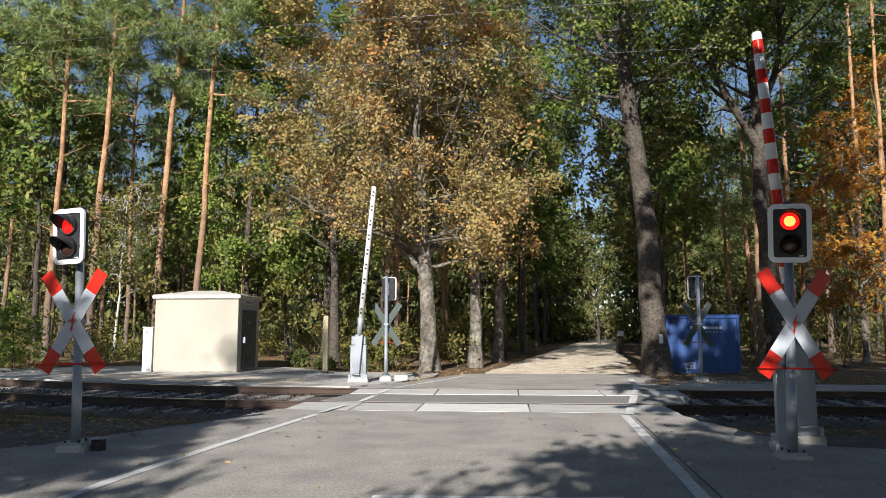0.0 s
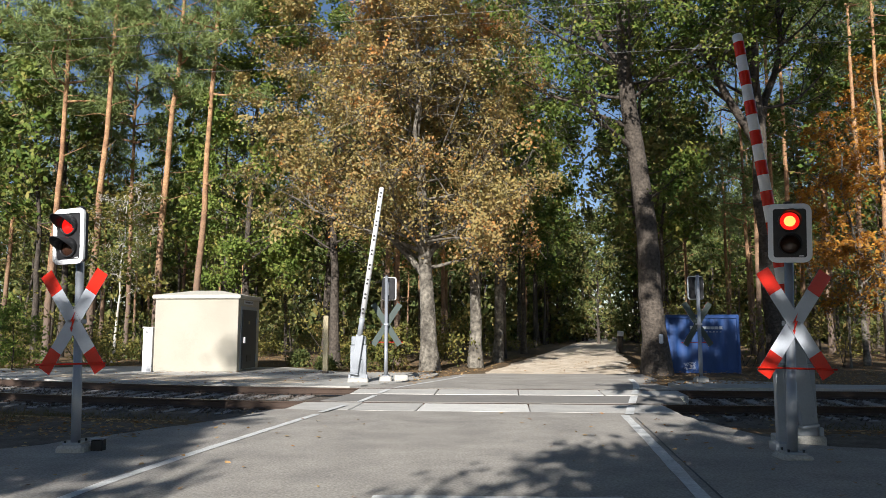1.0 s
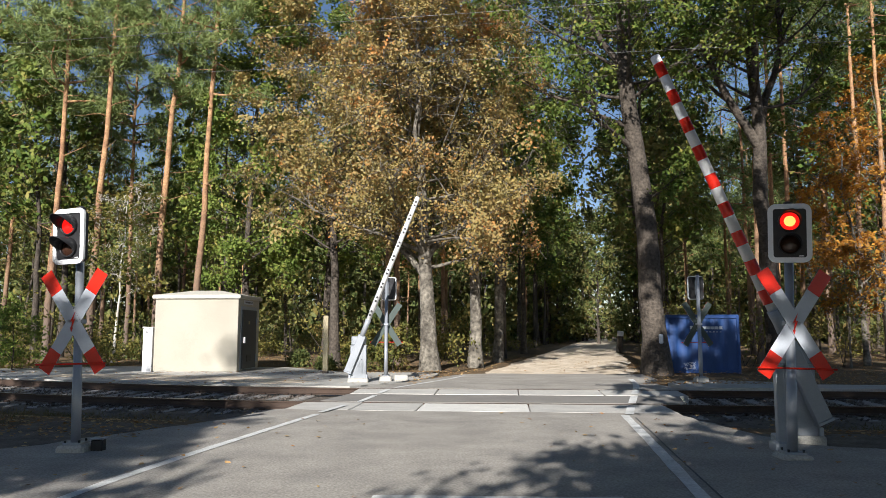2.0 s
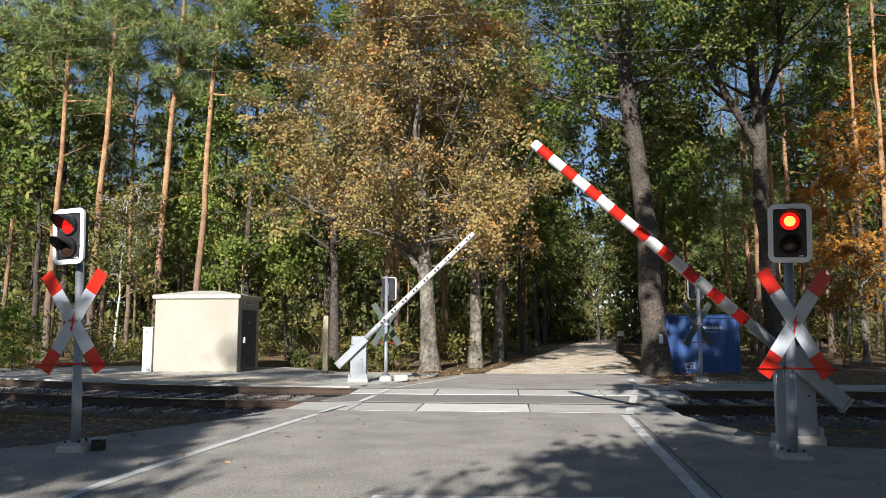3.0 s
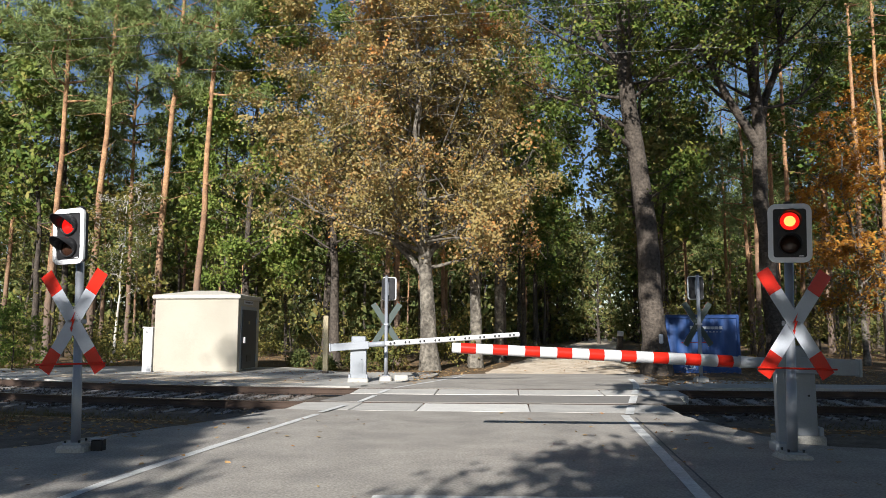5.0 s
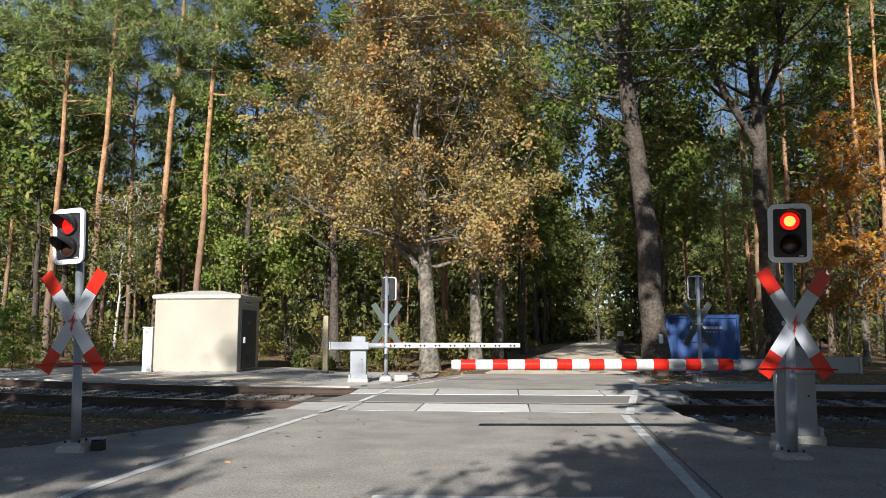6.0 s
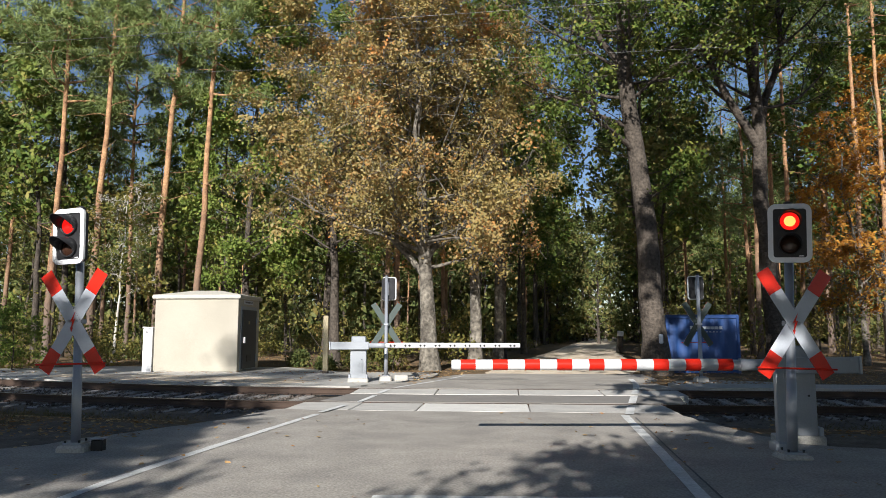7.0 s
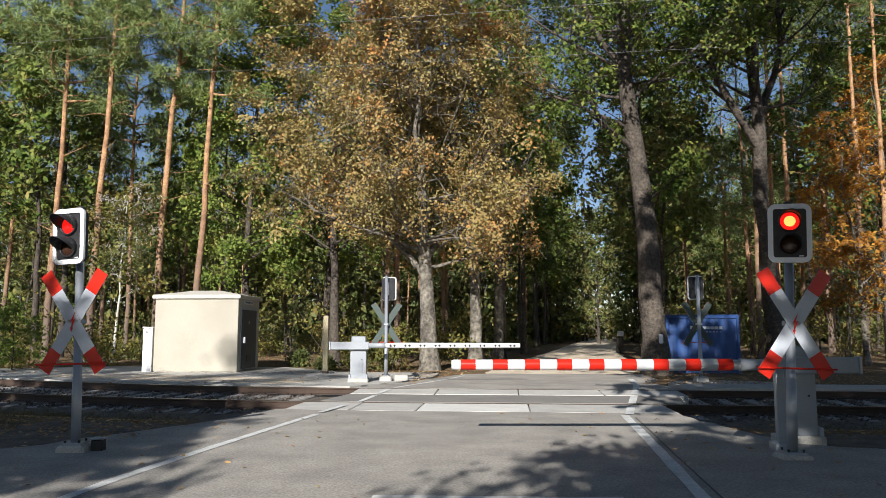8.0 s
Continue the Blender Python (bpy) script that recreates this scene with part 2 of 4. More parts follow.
def road_x(y):
    """The middle of the road and, past the crossing, of the forest track."""
    if y < 12.7:
        return 0.32 + 0.13 * (y - 12.7)
    if y < 24.8:
        return 0.32 + 0.285 * (y - 12.7)
    return 3.77 + 0.225 * (y - 24.8)


def ground_z(x, y):
    s = abs(y - track_y(x))
    bed = max(0.0, min(1.0, (4.9 - s) / 1.7))
    z = -0.055 - 0.38 * bed * bed * (3 - 2 * bed)
    off = max(0.0, min(1.0, (abs(x - road_x(y)) - 4.0) / 5.0)) * max(0.0, min(1.0, (y - 29) / 6.0))
    return z + off * (0.22 * noise.noise((x * 0.17, y * 0.17, 3.1)) + 0.07 * noise.noise((x * 0.7, y * 0.7, 7.7)) + 0.12)


def sheet(name, outline, material, zf, step=0.6, depth=0.3, lift=0.0):
    """A paved area of some thickness from its outline in plan, following the height zf."""
    bm = bmesh.new()
    bm.faces.new([bm.verts.new((x, y, 0)) for x, y in outline])
    for axis in (0, 1):
        lo, hi = min(p[axis] for p in outline), max(p[axis] for p in outline)
        k = max(2, int((hi - lo) / step))
        for i in range(1, k):
            no = [0, 0, 0]
            co = [0, 0, 0]
            no[axis], co[axis] = 1, lo + (hi - lo) * i / k
            bmesh.ops.bisect_plane(bm, geom=bm.verts[:] + bm.edges[:] + bm.faces[:], plane_co=co, plane_no=no)
    bmesh.ops.recalc_face_normals(bm, faces=bm.faces)
    if bm.faces[:][0].normal.z < 0:
        bmesh.ops.reverse_faces(bm, faces=bm.faces)
    for v in bm.verts:
        v.co.z = zf(v.co.x, v.co.y) + lift
    rim = [e for e in bm.edges if e.is_boundary]
    low = bmesh.ops.extrude_edge_only(bm, edges=rim)
    for v in (g for g in low["geom"] if isinstance(g, bmesh.types.BMVert)):
        v.co.z -= depth
    return mesh_ob(name, bm, material)


def ragged(points, amount, seed, step=0.35):
    """An outline with a crumbled edge."""
    rng = random.Random(seed)
    out = []
    for (x0, y0), (x1, y1) in zip(points, points[1:] + points[:1]):
        k = max(1, int(math.hypot(x1 - x0, y1 - y0) / step)) if math.hypot(x1 - x0, y1 - y0) < 9 else 1
        for i in range(k):
            f = i / k
            out.append((x0 + f * (x1 - x0) + (rng.uniform(-amount, amount) if i else 0), y0 + f * (y1 - y0) + (rng.uniform(-amount, amount) if i else 0)))
    return out


def build_ground():
    xs = np.unique(np.concatenate([np.linspace(-900, -60, 8), np.linspace(-60, -16, 45), np.linspace(-16, 16, 81), np.linspace(16, 75, 60), np.linspace(75, 900, 8)]))
    ys = np.unique(np.concatenate([np.linspace(-900, -30, 8), np.linspace(-30, 11, 30), np.linspace(11, 30, 64), np.linspace(30, 110, 90), np.linspace(110, 1500, 10)]))
    verts = [(x, y, ground_z(x, y)) for y in ys for x in xs]
    w = len(xs)
    faces = [(j * w + i, j * w + i + 1, (j + 1) * w + i + 1, (j + 1) * w + i) for j in range(len(ys) - 1) for i in range(w - 1)]
    me = bpy.data.meshes.new("ground")
    me.from_pydata(verts, [], faces)
    me.polygons.foreach_set("use_smooth", [True] * len(faces))
    me.materials.append(LITTER)
    tagged(new("ground", me), "brown leaf-strewn forest floor beside the crossing", "ground", kind="structure")


def across(s, x0, x1, k=10):
    """Points along the track at the distance s from its middle line."""
    return [(x0 + (x1 - x0) * i / k, track_y(x0 + (x1 - x0) * i / k) + s) for i in range(k + 1)]


def build_roads():
    near_edge = across(-3.07, -3.2, 4.2)
    left = [(-3.4, 13.2), (-3.6, 12.4), (-4.35, 10.9), (-5.3, 9.3), (-7.0, 8.2), (-7.5, 6.0), (-6.5, 1.0), (-5.0, -6), (-7.5, -40)]
    right = [(-3.5, -40), (0.6, -6), (4.2, 1.0), (6.4, 5.0), (7.0, 8.6), (5.6, 9.0), (4.6, 9.6), (4.3, 11.2), (4.2, 12.6)]
    tagged(sheet("road", ragged(near_edge[::-1] + left + right, 0.07, 3), ASPHALT, paved_z, 0.7), "grey asphalt approach road with widened aprons before the track", "road", kind="structure")
    tagged(sheet("road_2", across(-1.22, -2.6, 4.9) + across(0.1, -2.15, 5.2)[::-1], ASPHALT_DARK, paved_z, 0.5), "dark asphalt infill between the rails", "road", kind="structure")
    far = across(1.52, -2.2, 5.9) + [(5.75, 19.0), (5.9, 21.2), (6.5, 22.6), (6.75, 25.2), (5.2, 25.6), (3.6, 25.3), (1.8, 25.7), (0.6, 25.1), (-0.25, 23.2), (-1.15, 20.6)]
    tagged(sheet("road_3", ragged(far, 0.04, 5), ASPHALT, paved_z, 0.6), "grey asphalt road leaving the crossing towards the wood", "road", kind="structure")
    west = across(1.75, -20, -2.35)[::-1] + [(-20.0, 27.0), (-14.0, 30.6), (-6.3, 29.8), (-3.6, 26.4), (-0.1, 25.7), (-0.4, 23.2), (-1.3, 20.6)]
    tagged(sheet("pavement", ragged(west[:11] + [west[11]] + west[12:], 0.05, 8), CONCRETE, paved_z, 0.9, lift=0.02), "pale concrete walkway with drifted sand beside the track", "pavement", kind="structure")
    drift = [(-9.5, 21.7), (-6.8, 20.6), (-4.4, 19.7), (-3.6, 20.6), (-5.0, 22.4), (-6.6, 23.4), (-9.2, 24.4), (-12.2, 24.6), (-12.6, 23.2)]
    tagged(sheet("sand_drift", ragged(drift, 0.16, 4), SAND, paved_z, 0.5, 0.05, lift=0.032), "pale sand drifted over the walkway", "sand", kind="structure")
    east = [(6.05, 18.2), (8.3, 17.95), (14.5, 17.6), (14.5, 18.7), (9.6, 19.6), (9.2, 20.7), (7.9, 21.5), (6.7, 21.3), (6.1, 20.2)]
    tagged(sheet("pavement_2", ragged(east, 0.04, 9), CONCRETE, paved_z, 0.6, lift=0.03), "pale concrete footing area beside the track", "pavement", kind="structure")
    # the unpaved forest track, rutted
    bm = bmesh.new()
    ys = [25.0 + 0.5 * i for i in range(60)] + [55 + 2.5 * i for i in range(45)]
    rows = []
    for y in ys:
        half = 3.0 if y < 30 else 2.7
        row = []
        for k in range(13):
            f = -1 + k / 6
            x = road_x(y) + f * half + 0.25 * noise.noise((k, y * 0.3, 1.7)) * abs(f)
            z = 0.035 * math.cos(f * 9.5) + 0.05 * noise.noise((x * 1.1, y * 0.8, 0.4)) - 0.09 * f ** 8 - 0.02
            row.append(bm.verts.new((x, y, z + min(1.0, (y - 25) / 8) * 0.1)))
        rows.append(row)
    for r, s in zip(rows, rows[1:]):
        for k in range(12):
            bm.faces.new((r[k], r[k + 1], s[k + 1], s[k]))
    tagged(mesh_ob("forest_track", bm, SAND, True), "sunlit sandy forest track strewn with fallen leaves", "track", kind="structure")


def stripe(name, line, width, label, lift=0.006):
    """A painted line that follows the road."""
    bm = bmesh.new()
    pts = []
    for (x0, y0), (x1, y1) in zip(line, line[1:]):
        k = max(1, int(math.hypot(x1 - x0, y1 - y0) / 0.4))
        pts += [(x0 + (x1 - x0) * i / k, y0 + (y1 - y0) * i / k) for i in range(k)]
    pts.append(line[-1])
    rng = random.Random(len(pts))
    rows = []
    for i, (x, y) in enumerate(pts):
        a, b = pts[max(i - 1, 0)], pts[min(i + 1, len(pts) - 1)]
        d = Vector((b[0] - a[0], b[1] - a[1])).normalized()
        w = width / 2 * rng.uniform(0.9, 1.05)
        rows.append([bm.verts.new((x + s * w * d.y, y - s * w * d.x, paved_z(x, y) + lift)) for s in (-1, 1)])
    for r, s in zip(rows, rows[1:]):
        bm.faces.new((r[0], r[1], s[1], s[0]))
    return tagged(mesh_ob(name, bm, PAINT), label, "road marking", kind="structure")


def build_markings():
    stripe("edge_line", [(-4.3, -4), (-3.18, 7.29), (-2.92, 8.98), (-2.58, 10.9), (-2.21, 13.15)], 0.13, "worn white edge line on the asphalt")
    stripe("edge_line", [(-2.18, 13.4), (-1.93, 14.75)], 0.13, "white edge line on the concrete slabs", 0.018)
    stripe("edge_line", [(-1.75, 15.6), (-1.53, 16.7)], 0.12, "worn white edge line between the rails")
    stripe("edge_line", [(-1.47, 17.05), (-1.3, 17.95)], 0.12, "worn white edge line on the far slabs", 0.018)
    stripe("edge_line", [(-1.18, 18.5), (-0.38, 20.92), (0.28, 22.95), (0.7, 24.3)], 0.12, "white edge line on the far asphalt")
    stripe("edge_line", [(0.8, -4), (2.24, 6.52), (2.60, 9.06), (3.11, 12.7), (3.15, 12.95)], 0.14, "white edge line on the asphalt")
    stripe("edge_line", [(3.24, 13.0), (3.62, 14.4)], 0.16, "white edge line on the concrete slabs", 0.018)
    stripe("edge_line", [(3.86, 15.25), (4.2, 16.4)], 0.16, "white edge line between the rails")
    stripe("edge_line", [(4.3, 16.75), (4.56, 17.6)], 0.16, "white edge line on the far slabs", 0.018)
    stripe("edge_line", [(4.7, 18.1), (5.25, 20.3), (5.7, 22.6)], 0.16, "white edge line on the far asphalt")
    stripe("stop_line", [(-0.62, 6.36), (1.55, 6.30)], 0.5, "white stop line across the lane")
    seam = stripe("tar_joint", [(0.98, -4), (2.4, 6.52), (2.74, 9.06), (3.24, 12.6)], 0.022, "dark tar joint between lane and apron")
    seam.data.materials[0] = BLACK_TAR


def panel_mesh(length, depth, height):
    bm = box(-length / 2, length / 2, -depth / 2, depth / 2, -height, 0, 0.012)
    me = bpy.data.meshes.new("crossing_slab")
    bm.to_mesh(me)
    bm.free()
    return me


def build_slabs():
    """Concrete slabs beside each rail, each a piece of its own."""
    rows = [("near", -2.33, 1.45, -3.05, 4.2, [1.25, 1.25, 2.1, 2.65]), ("far", 0.7, 1.08, -2.2, 5.4, [1.95, 1.9, 1.9, 1.82])]
    for which, s, depth, x0, x1, lengths in rows:
        deck = thing("slab_row", Matrix(), "concrete crossing slabs laid beside the rail", "crossing slabs")
        tagged(deck, kind="structure")
        x = x0
        for i, ln in enumerate(lengths):
            me = panel_mesh(ln - 0.015, depth, 0.22)
            me.materials.append(SLAB_NEW if (which, i) == ("near", 2) else SLAB)
            ob = new("slab", me)
            mid = x + ln / 2
            shear = pose(mid + 0.1, track_y(mid) + s, paved_z(mid, track_y(mid) + s) + 0.004, 0 if which == "near" else 1.6, 0, -4.9)
            ob.parent = deck
            ob.matrix_basis = shear
            x += ln


def build_track():
    xs = [-60 + 2.0 * i for i in range(24)] + [-12 + 0.6 * i for i in range(42)] + [14 + 2.0 * i for i in range(24)]
    prof = [(-0.075, -0.17), (-0.075, -0.155), (-0.012, -0.135), (-0.012, -0.045), (-0.036, -0.035), (-0.036, -0.008), (-0.028, 0.0), (0.028, 0.0), (0.036, -0.008), (0.036, -0.035), (0.012, -0.045), (0.012, -0.135), (0.075, -0.155), (0.075, -0.17)]
    track = thing("railway_track", Matrix(), "rusty single railway track on concrete sleepers", "railway track")
    tagged(track, kind="structure")
    for s, z in ((-GAUGE, -0.028), (GAUGE, 0.052)):
        bm = bmesh.new()
        rows = [[bm.verts.new((x, track_y(x) + s + a, z + b)) for a, b in prof] for x in xs]
        for r, q in zip(rows, rows[1:]):
            for k in range(len(prof) - 1):
                f = bm.faces.new((r[k], r[k + 1], q[k + 1], q[k]))
                f.material_index = 1 if k == 6 else 0
        ob = part("rail", bm, RAIL, track, "rusty steel rail with a worn bright head")
        ob.data.materials.append(RAIL_TOP)
    sl = box(-0.13, 0.13, -2.1, 2.1, -0.2, 0.0, 0.03)
    me = bpy.data.meshes.new("sleeper")
    sl.to_mesh(me)
    sl.free()
    me.materials.append(SLEEPER)
    clip = bmesh.new()
    for yy in (-GAUGE - 0.13, -GAUGE + 0.13, GAUGE - 0.13, GAUGE + 0.13):
        box(-0.06, 0.06, yy - 0.045, yy + 0.045, 0, 0.045, 0.01, bm=clip)
    cm = bpy.data.meshes.new("rail_clip")
    clip.to_mesh(cm)
    clip.free()
    cm.materials.append(RAIL)
    x = -24.0
    while x < 24:
        if not -3.0 < x < 5.1:
            slope = (track_y(x + 0.1) - track_y(x - 0.1)) / 0.2
            ob = new("sleeper", me)
            ob.parent = track
            ob.matrix_basis = pose(x, track_y(x), -0.172, 1.65, 0, math.degrees(math.atan(slope)))
            c = new("rail_clip", cm)
            c.parent = ob
        x += 0.62
    # ballast stones, denser where the camera sees them
    rng = np.random.default_rng(5)
    n = 23000
    bx = rng.uniform(-16, 15, n)
    bs = rng.uniform(-7.4, 3.0, n)
    keep = ~((bx > -3.3) & (bx < 4.6)) & ((bs > -3.2) | (rng.random(n) < 0.85))
    bx, bs = bx[keep], bs[keep]
    by = np.array([track_y(x) for x in bx]) + bs
    bz = np.where(np.abs(bs) < 2.0, -0.21, np.where(bs < -3.3, np.minimum(-0.35 + 0.15 * (-bs - 3.3), -0.04), -0.21 - 0.16 * (np.abs(bs) - 2.0))) + rng.uniform(-0.03, 0.03, len(bx)) + bs * 0.02
    scatter_stones("ballast", bx, by, bz + 0.02, rng, 0.036, STONES, "brown-grey ballast stones round the sleepers")
    bm = bmesh.new()
    rows = []
    for x in xs:
        rows.append([bm.verts.new((x, track_y(x) + s, z)) for s, z in ((-11.5, -0.035), (-5.4, -0.045), (-3.3, -0.36), (-2.1, -0.235), (2.1, -0.18), (3.0, -0.34))])
    for r, q in zip(rows, rows[1:]):
        for k in range(5):
            bm.faces.new((r[k], r[k + 1], q[k + 1], q[k]))
    for v in bm.verts:
        v.co.z += 0.03 * noise.noise((v.co.x * 1.3, v.co.y * 1.3, 0.2))
    bed = mesh_ob("ballast_bed", bm, DIRT, True)
    tagged(bed, "dark gravelly ballast bed under the track", "ballast", kind="structure")


def scatter_stones(name, x, y, z, rng, size, material, label):
    """Angular stones, joined."""
    oct_v = np.array([(1, 0, 0), (-1, 0, 0), (0, 1, 0), (0, -1, 0), (0, 0, 1), (0, 0, -1)], float)
    oct_f = np.array([(0, 2, 4), (2, 1, 4), (1, 3, 4), (3, 0, 4), (2, 0, 5), (1, 2, 5), (3, 1, 5), (0, 3, 5)])
    n = len(x)
    s = size * rng.uniform(0.6, 1.5, (n, 1, 1)) * rng.uniform(0.6, 1.2, (n, 6, 1))
    a = rng.uniform(0, math.tau, n)
    v = oct_v[None] * s
    c, d = np.cos(a)[:, None], np.sin(a)[:, None]
    v = np.stack([v[..., 0] * c - v[..., 1] * d + v[..., 2] * 0.4, v[..., 0] * d + v[..., 1] * c, v[..., 2] * 0.8 + v[..., 0] * 0.3], -1)
    v += np.stack([x, y, z], -1)[:, None]
    f = (oct_f[None] + 6 * np.arange(n)[:, None, None]).reshape(-1, 3)
    return tagged(new(name, raw_mesh(name, v.reshape(-1, 3), f, material)), label, "gravel", kind="stuff")


def raw_mesh(name, verts, faces, material, smooth=False):
    """A mesh from arrays; all faces have the same number of corners."""
    me = bpy.data.meshes.new(name)
    n, k = faces.shape
    me.vertices.add(len(verts))
    me.vertices.foreach_set("co", np.ascontiguousarray(verts, np.float32).ravel())
    me.loops.add(n * k)
    me.loops.foreach_set("vertex_index", np.ascontiguousarray(faces, np.int32).ravel())
    me.polygons.add(n)
    me.polygons.foreach_set("loop_start", np.arange(0, n * k, k, dtype=np.int32))
    if smooth:
        me.polygons.foreach_set("use_smooth", np.ones(n, bool))
    me.update(calc_edges=True)
    me.validate()
    me.materials.append(material)
    return me


# ---- trees ----
def leaf_array(centres, rng, size, aspect=0.6, droop=0.3, fold=0.25, face=None):
    """One bent kite of four corners at each centre; face gives the way that each leaf's upper side looks."""
    n = len(centres)
    d = rng.normal(size=(n, 3))
    d[:, 2] -= droop
    d /= np.linalg.norm(d, axis=1, keepdims=True)
    if face is None:
        u = rng.normal(size=(n, 3))
        u[:, 2] += 1.1
    else:
        u = face
    side = np.cross(d, u)
    side /= np.linalg.norm(side, axis=1, keepdims=True) + 1e-9
    if face is not None:
        d = np.cross(u, side)
        d /= np.linalg.norm(d, axis=1, keepdims=True) + 1e-9
    up = np.cross(side, d)
    s = size * rng.uniform(0.6, 1.35, (n, 1))
    v = np.stack([centres - d * s * 0.5, centres + side * s * aspect * 0.5 + up * s * fold * 0.5, centres + d * s * 0.5, centres - side * s * aspect * 0.5 + up * s * fold * 0.5], 1)
    f = np.arange(n * 4).reshape(n, 4)
    return v.reshape(-1, 3), f


def sprays(sites, rng, count, per, spread, flat=0.28, stray=0.5):
    """Leaf places in flat sprays round some of the sites, and the way that each leaf faces."""
    n = count // per
    hub = sites[rng.integers(0, len(sites), n)]
    mid = sites.mean(0)
    out = hub - mid
    out /= np.linalg.norm(out, axis=1, keepdims=True) + 1e-9
    lie = out * 0.55 + np.array((0, 0, 0.75)) + rng.normal(size=(n, 3)) * 0.4
    lie /= np.linalg.norm(lie, axis=1, keepdims=True)
    wide = np.repeat(spread * rng.uniform(0.55, 1.5, (n, 1)), per, 0)
    hub, lie = np.repeat(hub, per, 0), np.repeat(lie, per, 0)
    off = rng.normal(size=(n * per, 3))
    off -= lie * (off * lie).sum(1, keepdims=True) * (1 - flat)
    return hub + off * wide - np.array((0, 0, 0.35)) * (off ** 2).sum(1, keepdims=True) * wide * 0.3, lie + rng.normal(size=(n * per, 3)) * stray


def limb_array(branches, sides):
    """Tapered tubes for a list of (points, radii)."""
    vs, fs, base = [], [], 0
    for pts, rad in branches:
        p = np.asarray(pts, float)
        t = np.gradient(p, axis=0)
        t /= np.linalg.norm(t, axis=1, keepdims=True) + 1e-9
        ref = np.array((0.31, 0.17, 0.93)) if abs(t[0, 2]) < 0.8 else np.array((0.9, 0.3, 0.1))
        a = np.cross(t, ref)
        a /= np.linalg.norm(a, axis=1, keepdims=True) + 1e-9
        b = np.cross(t, a)
        k = sides if rad[0] > 0.06 else (5 if rad[0] > 0.02 else 3)
        ang = np.arange(k) * math.tau / k
        ring = p[:, None] + np.asarray(rad)[:, None, None] * (np.cos(ang)[None, :, None] * a[:, None] + np.sin(ang)[None, :, None] * b[:, None])
        m = len(p)
        vs.append(ring.reshape(-1, 3))
        i, j = np.meshgrid(np.arange(m - 1), np.arange(k), indexing="ij")
        q = np.stack([i * k + j, i * k + (j + 1) % k, (i + 1) * k + (j + 1) % k, (i + 1) * k + j], -1).reshape(-1, 4) + base
        fs.append(q)
        base += m * k
    return np.concatenate(vs), np.concatenate(fs)


def bough(rng, start, way, length, radius, steps, wander, rise):
    """A wandering branch: its points, radii and last direction."""
    p, d = np.array(start, float), np.array(way, float)
    pts, rad = [p.copy()], [radius]
    for i in range(steps):
        d = d + rng.normal(size=3) * wander + np.array((0, 0, rise))
        d /= np.linalg.norm(d)
        p = p + d * length / steps
        pts.append(p.copy())
        rad.append(max(0.004, radius * (1 - 0.85 * (i + 1) / steps)))
    return pts, rad


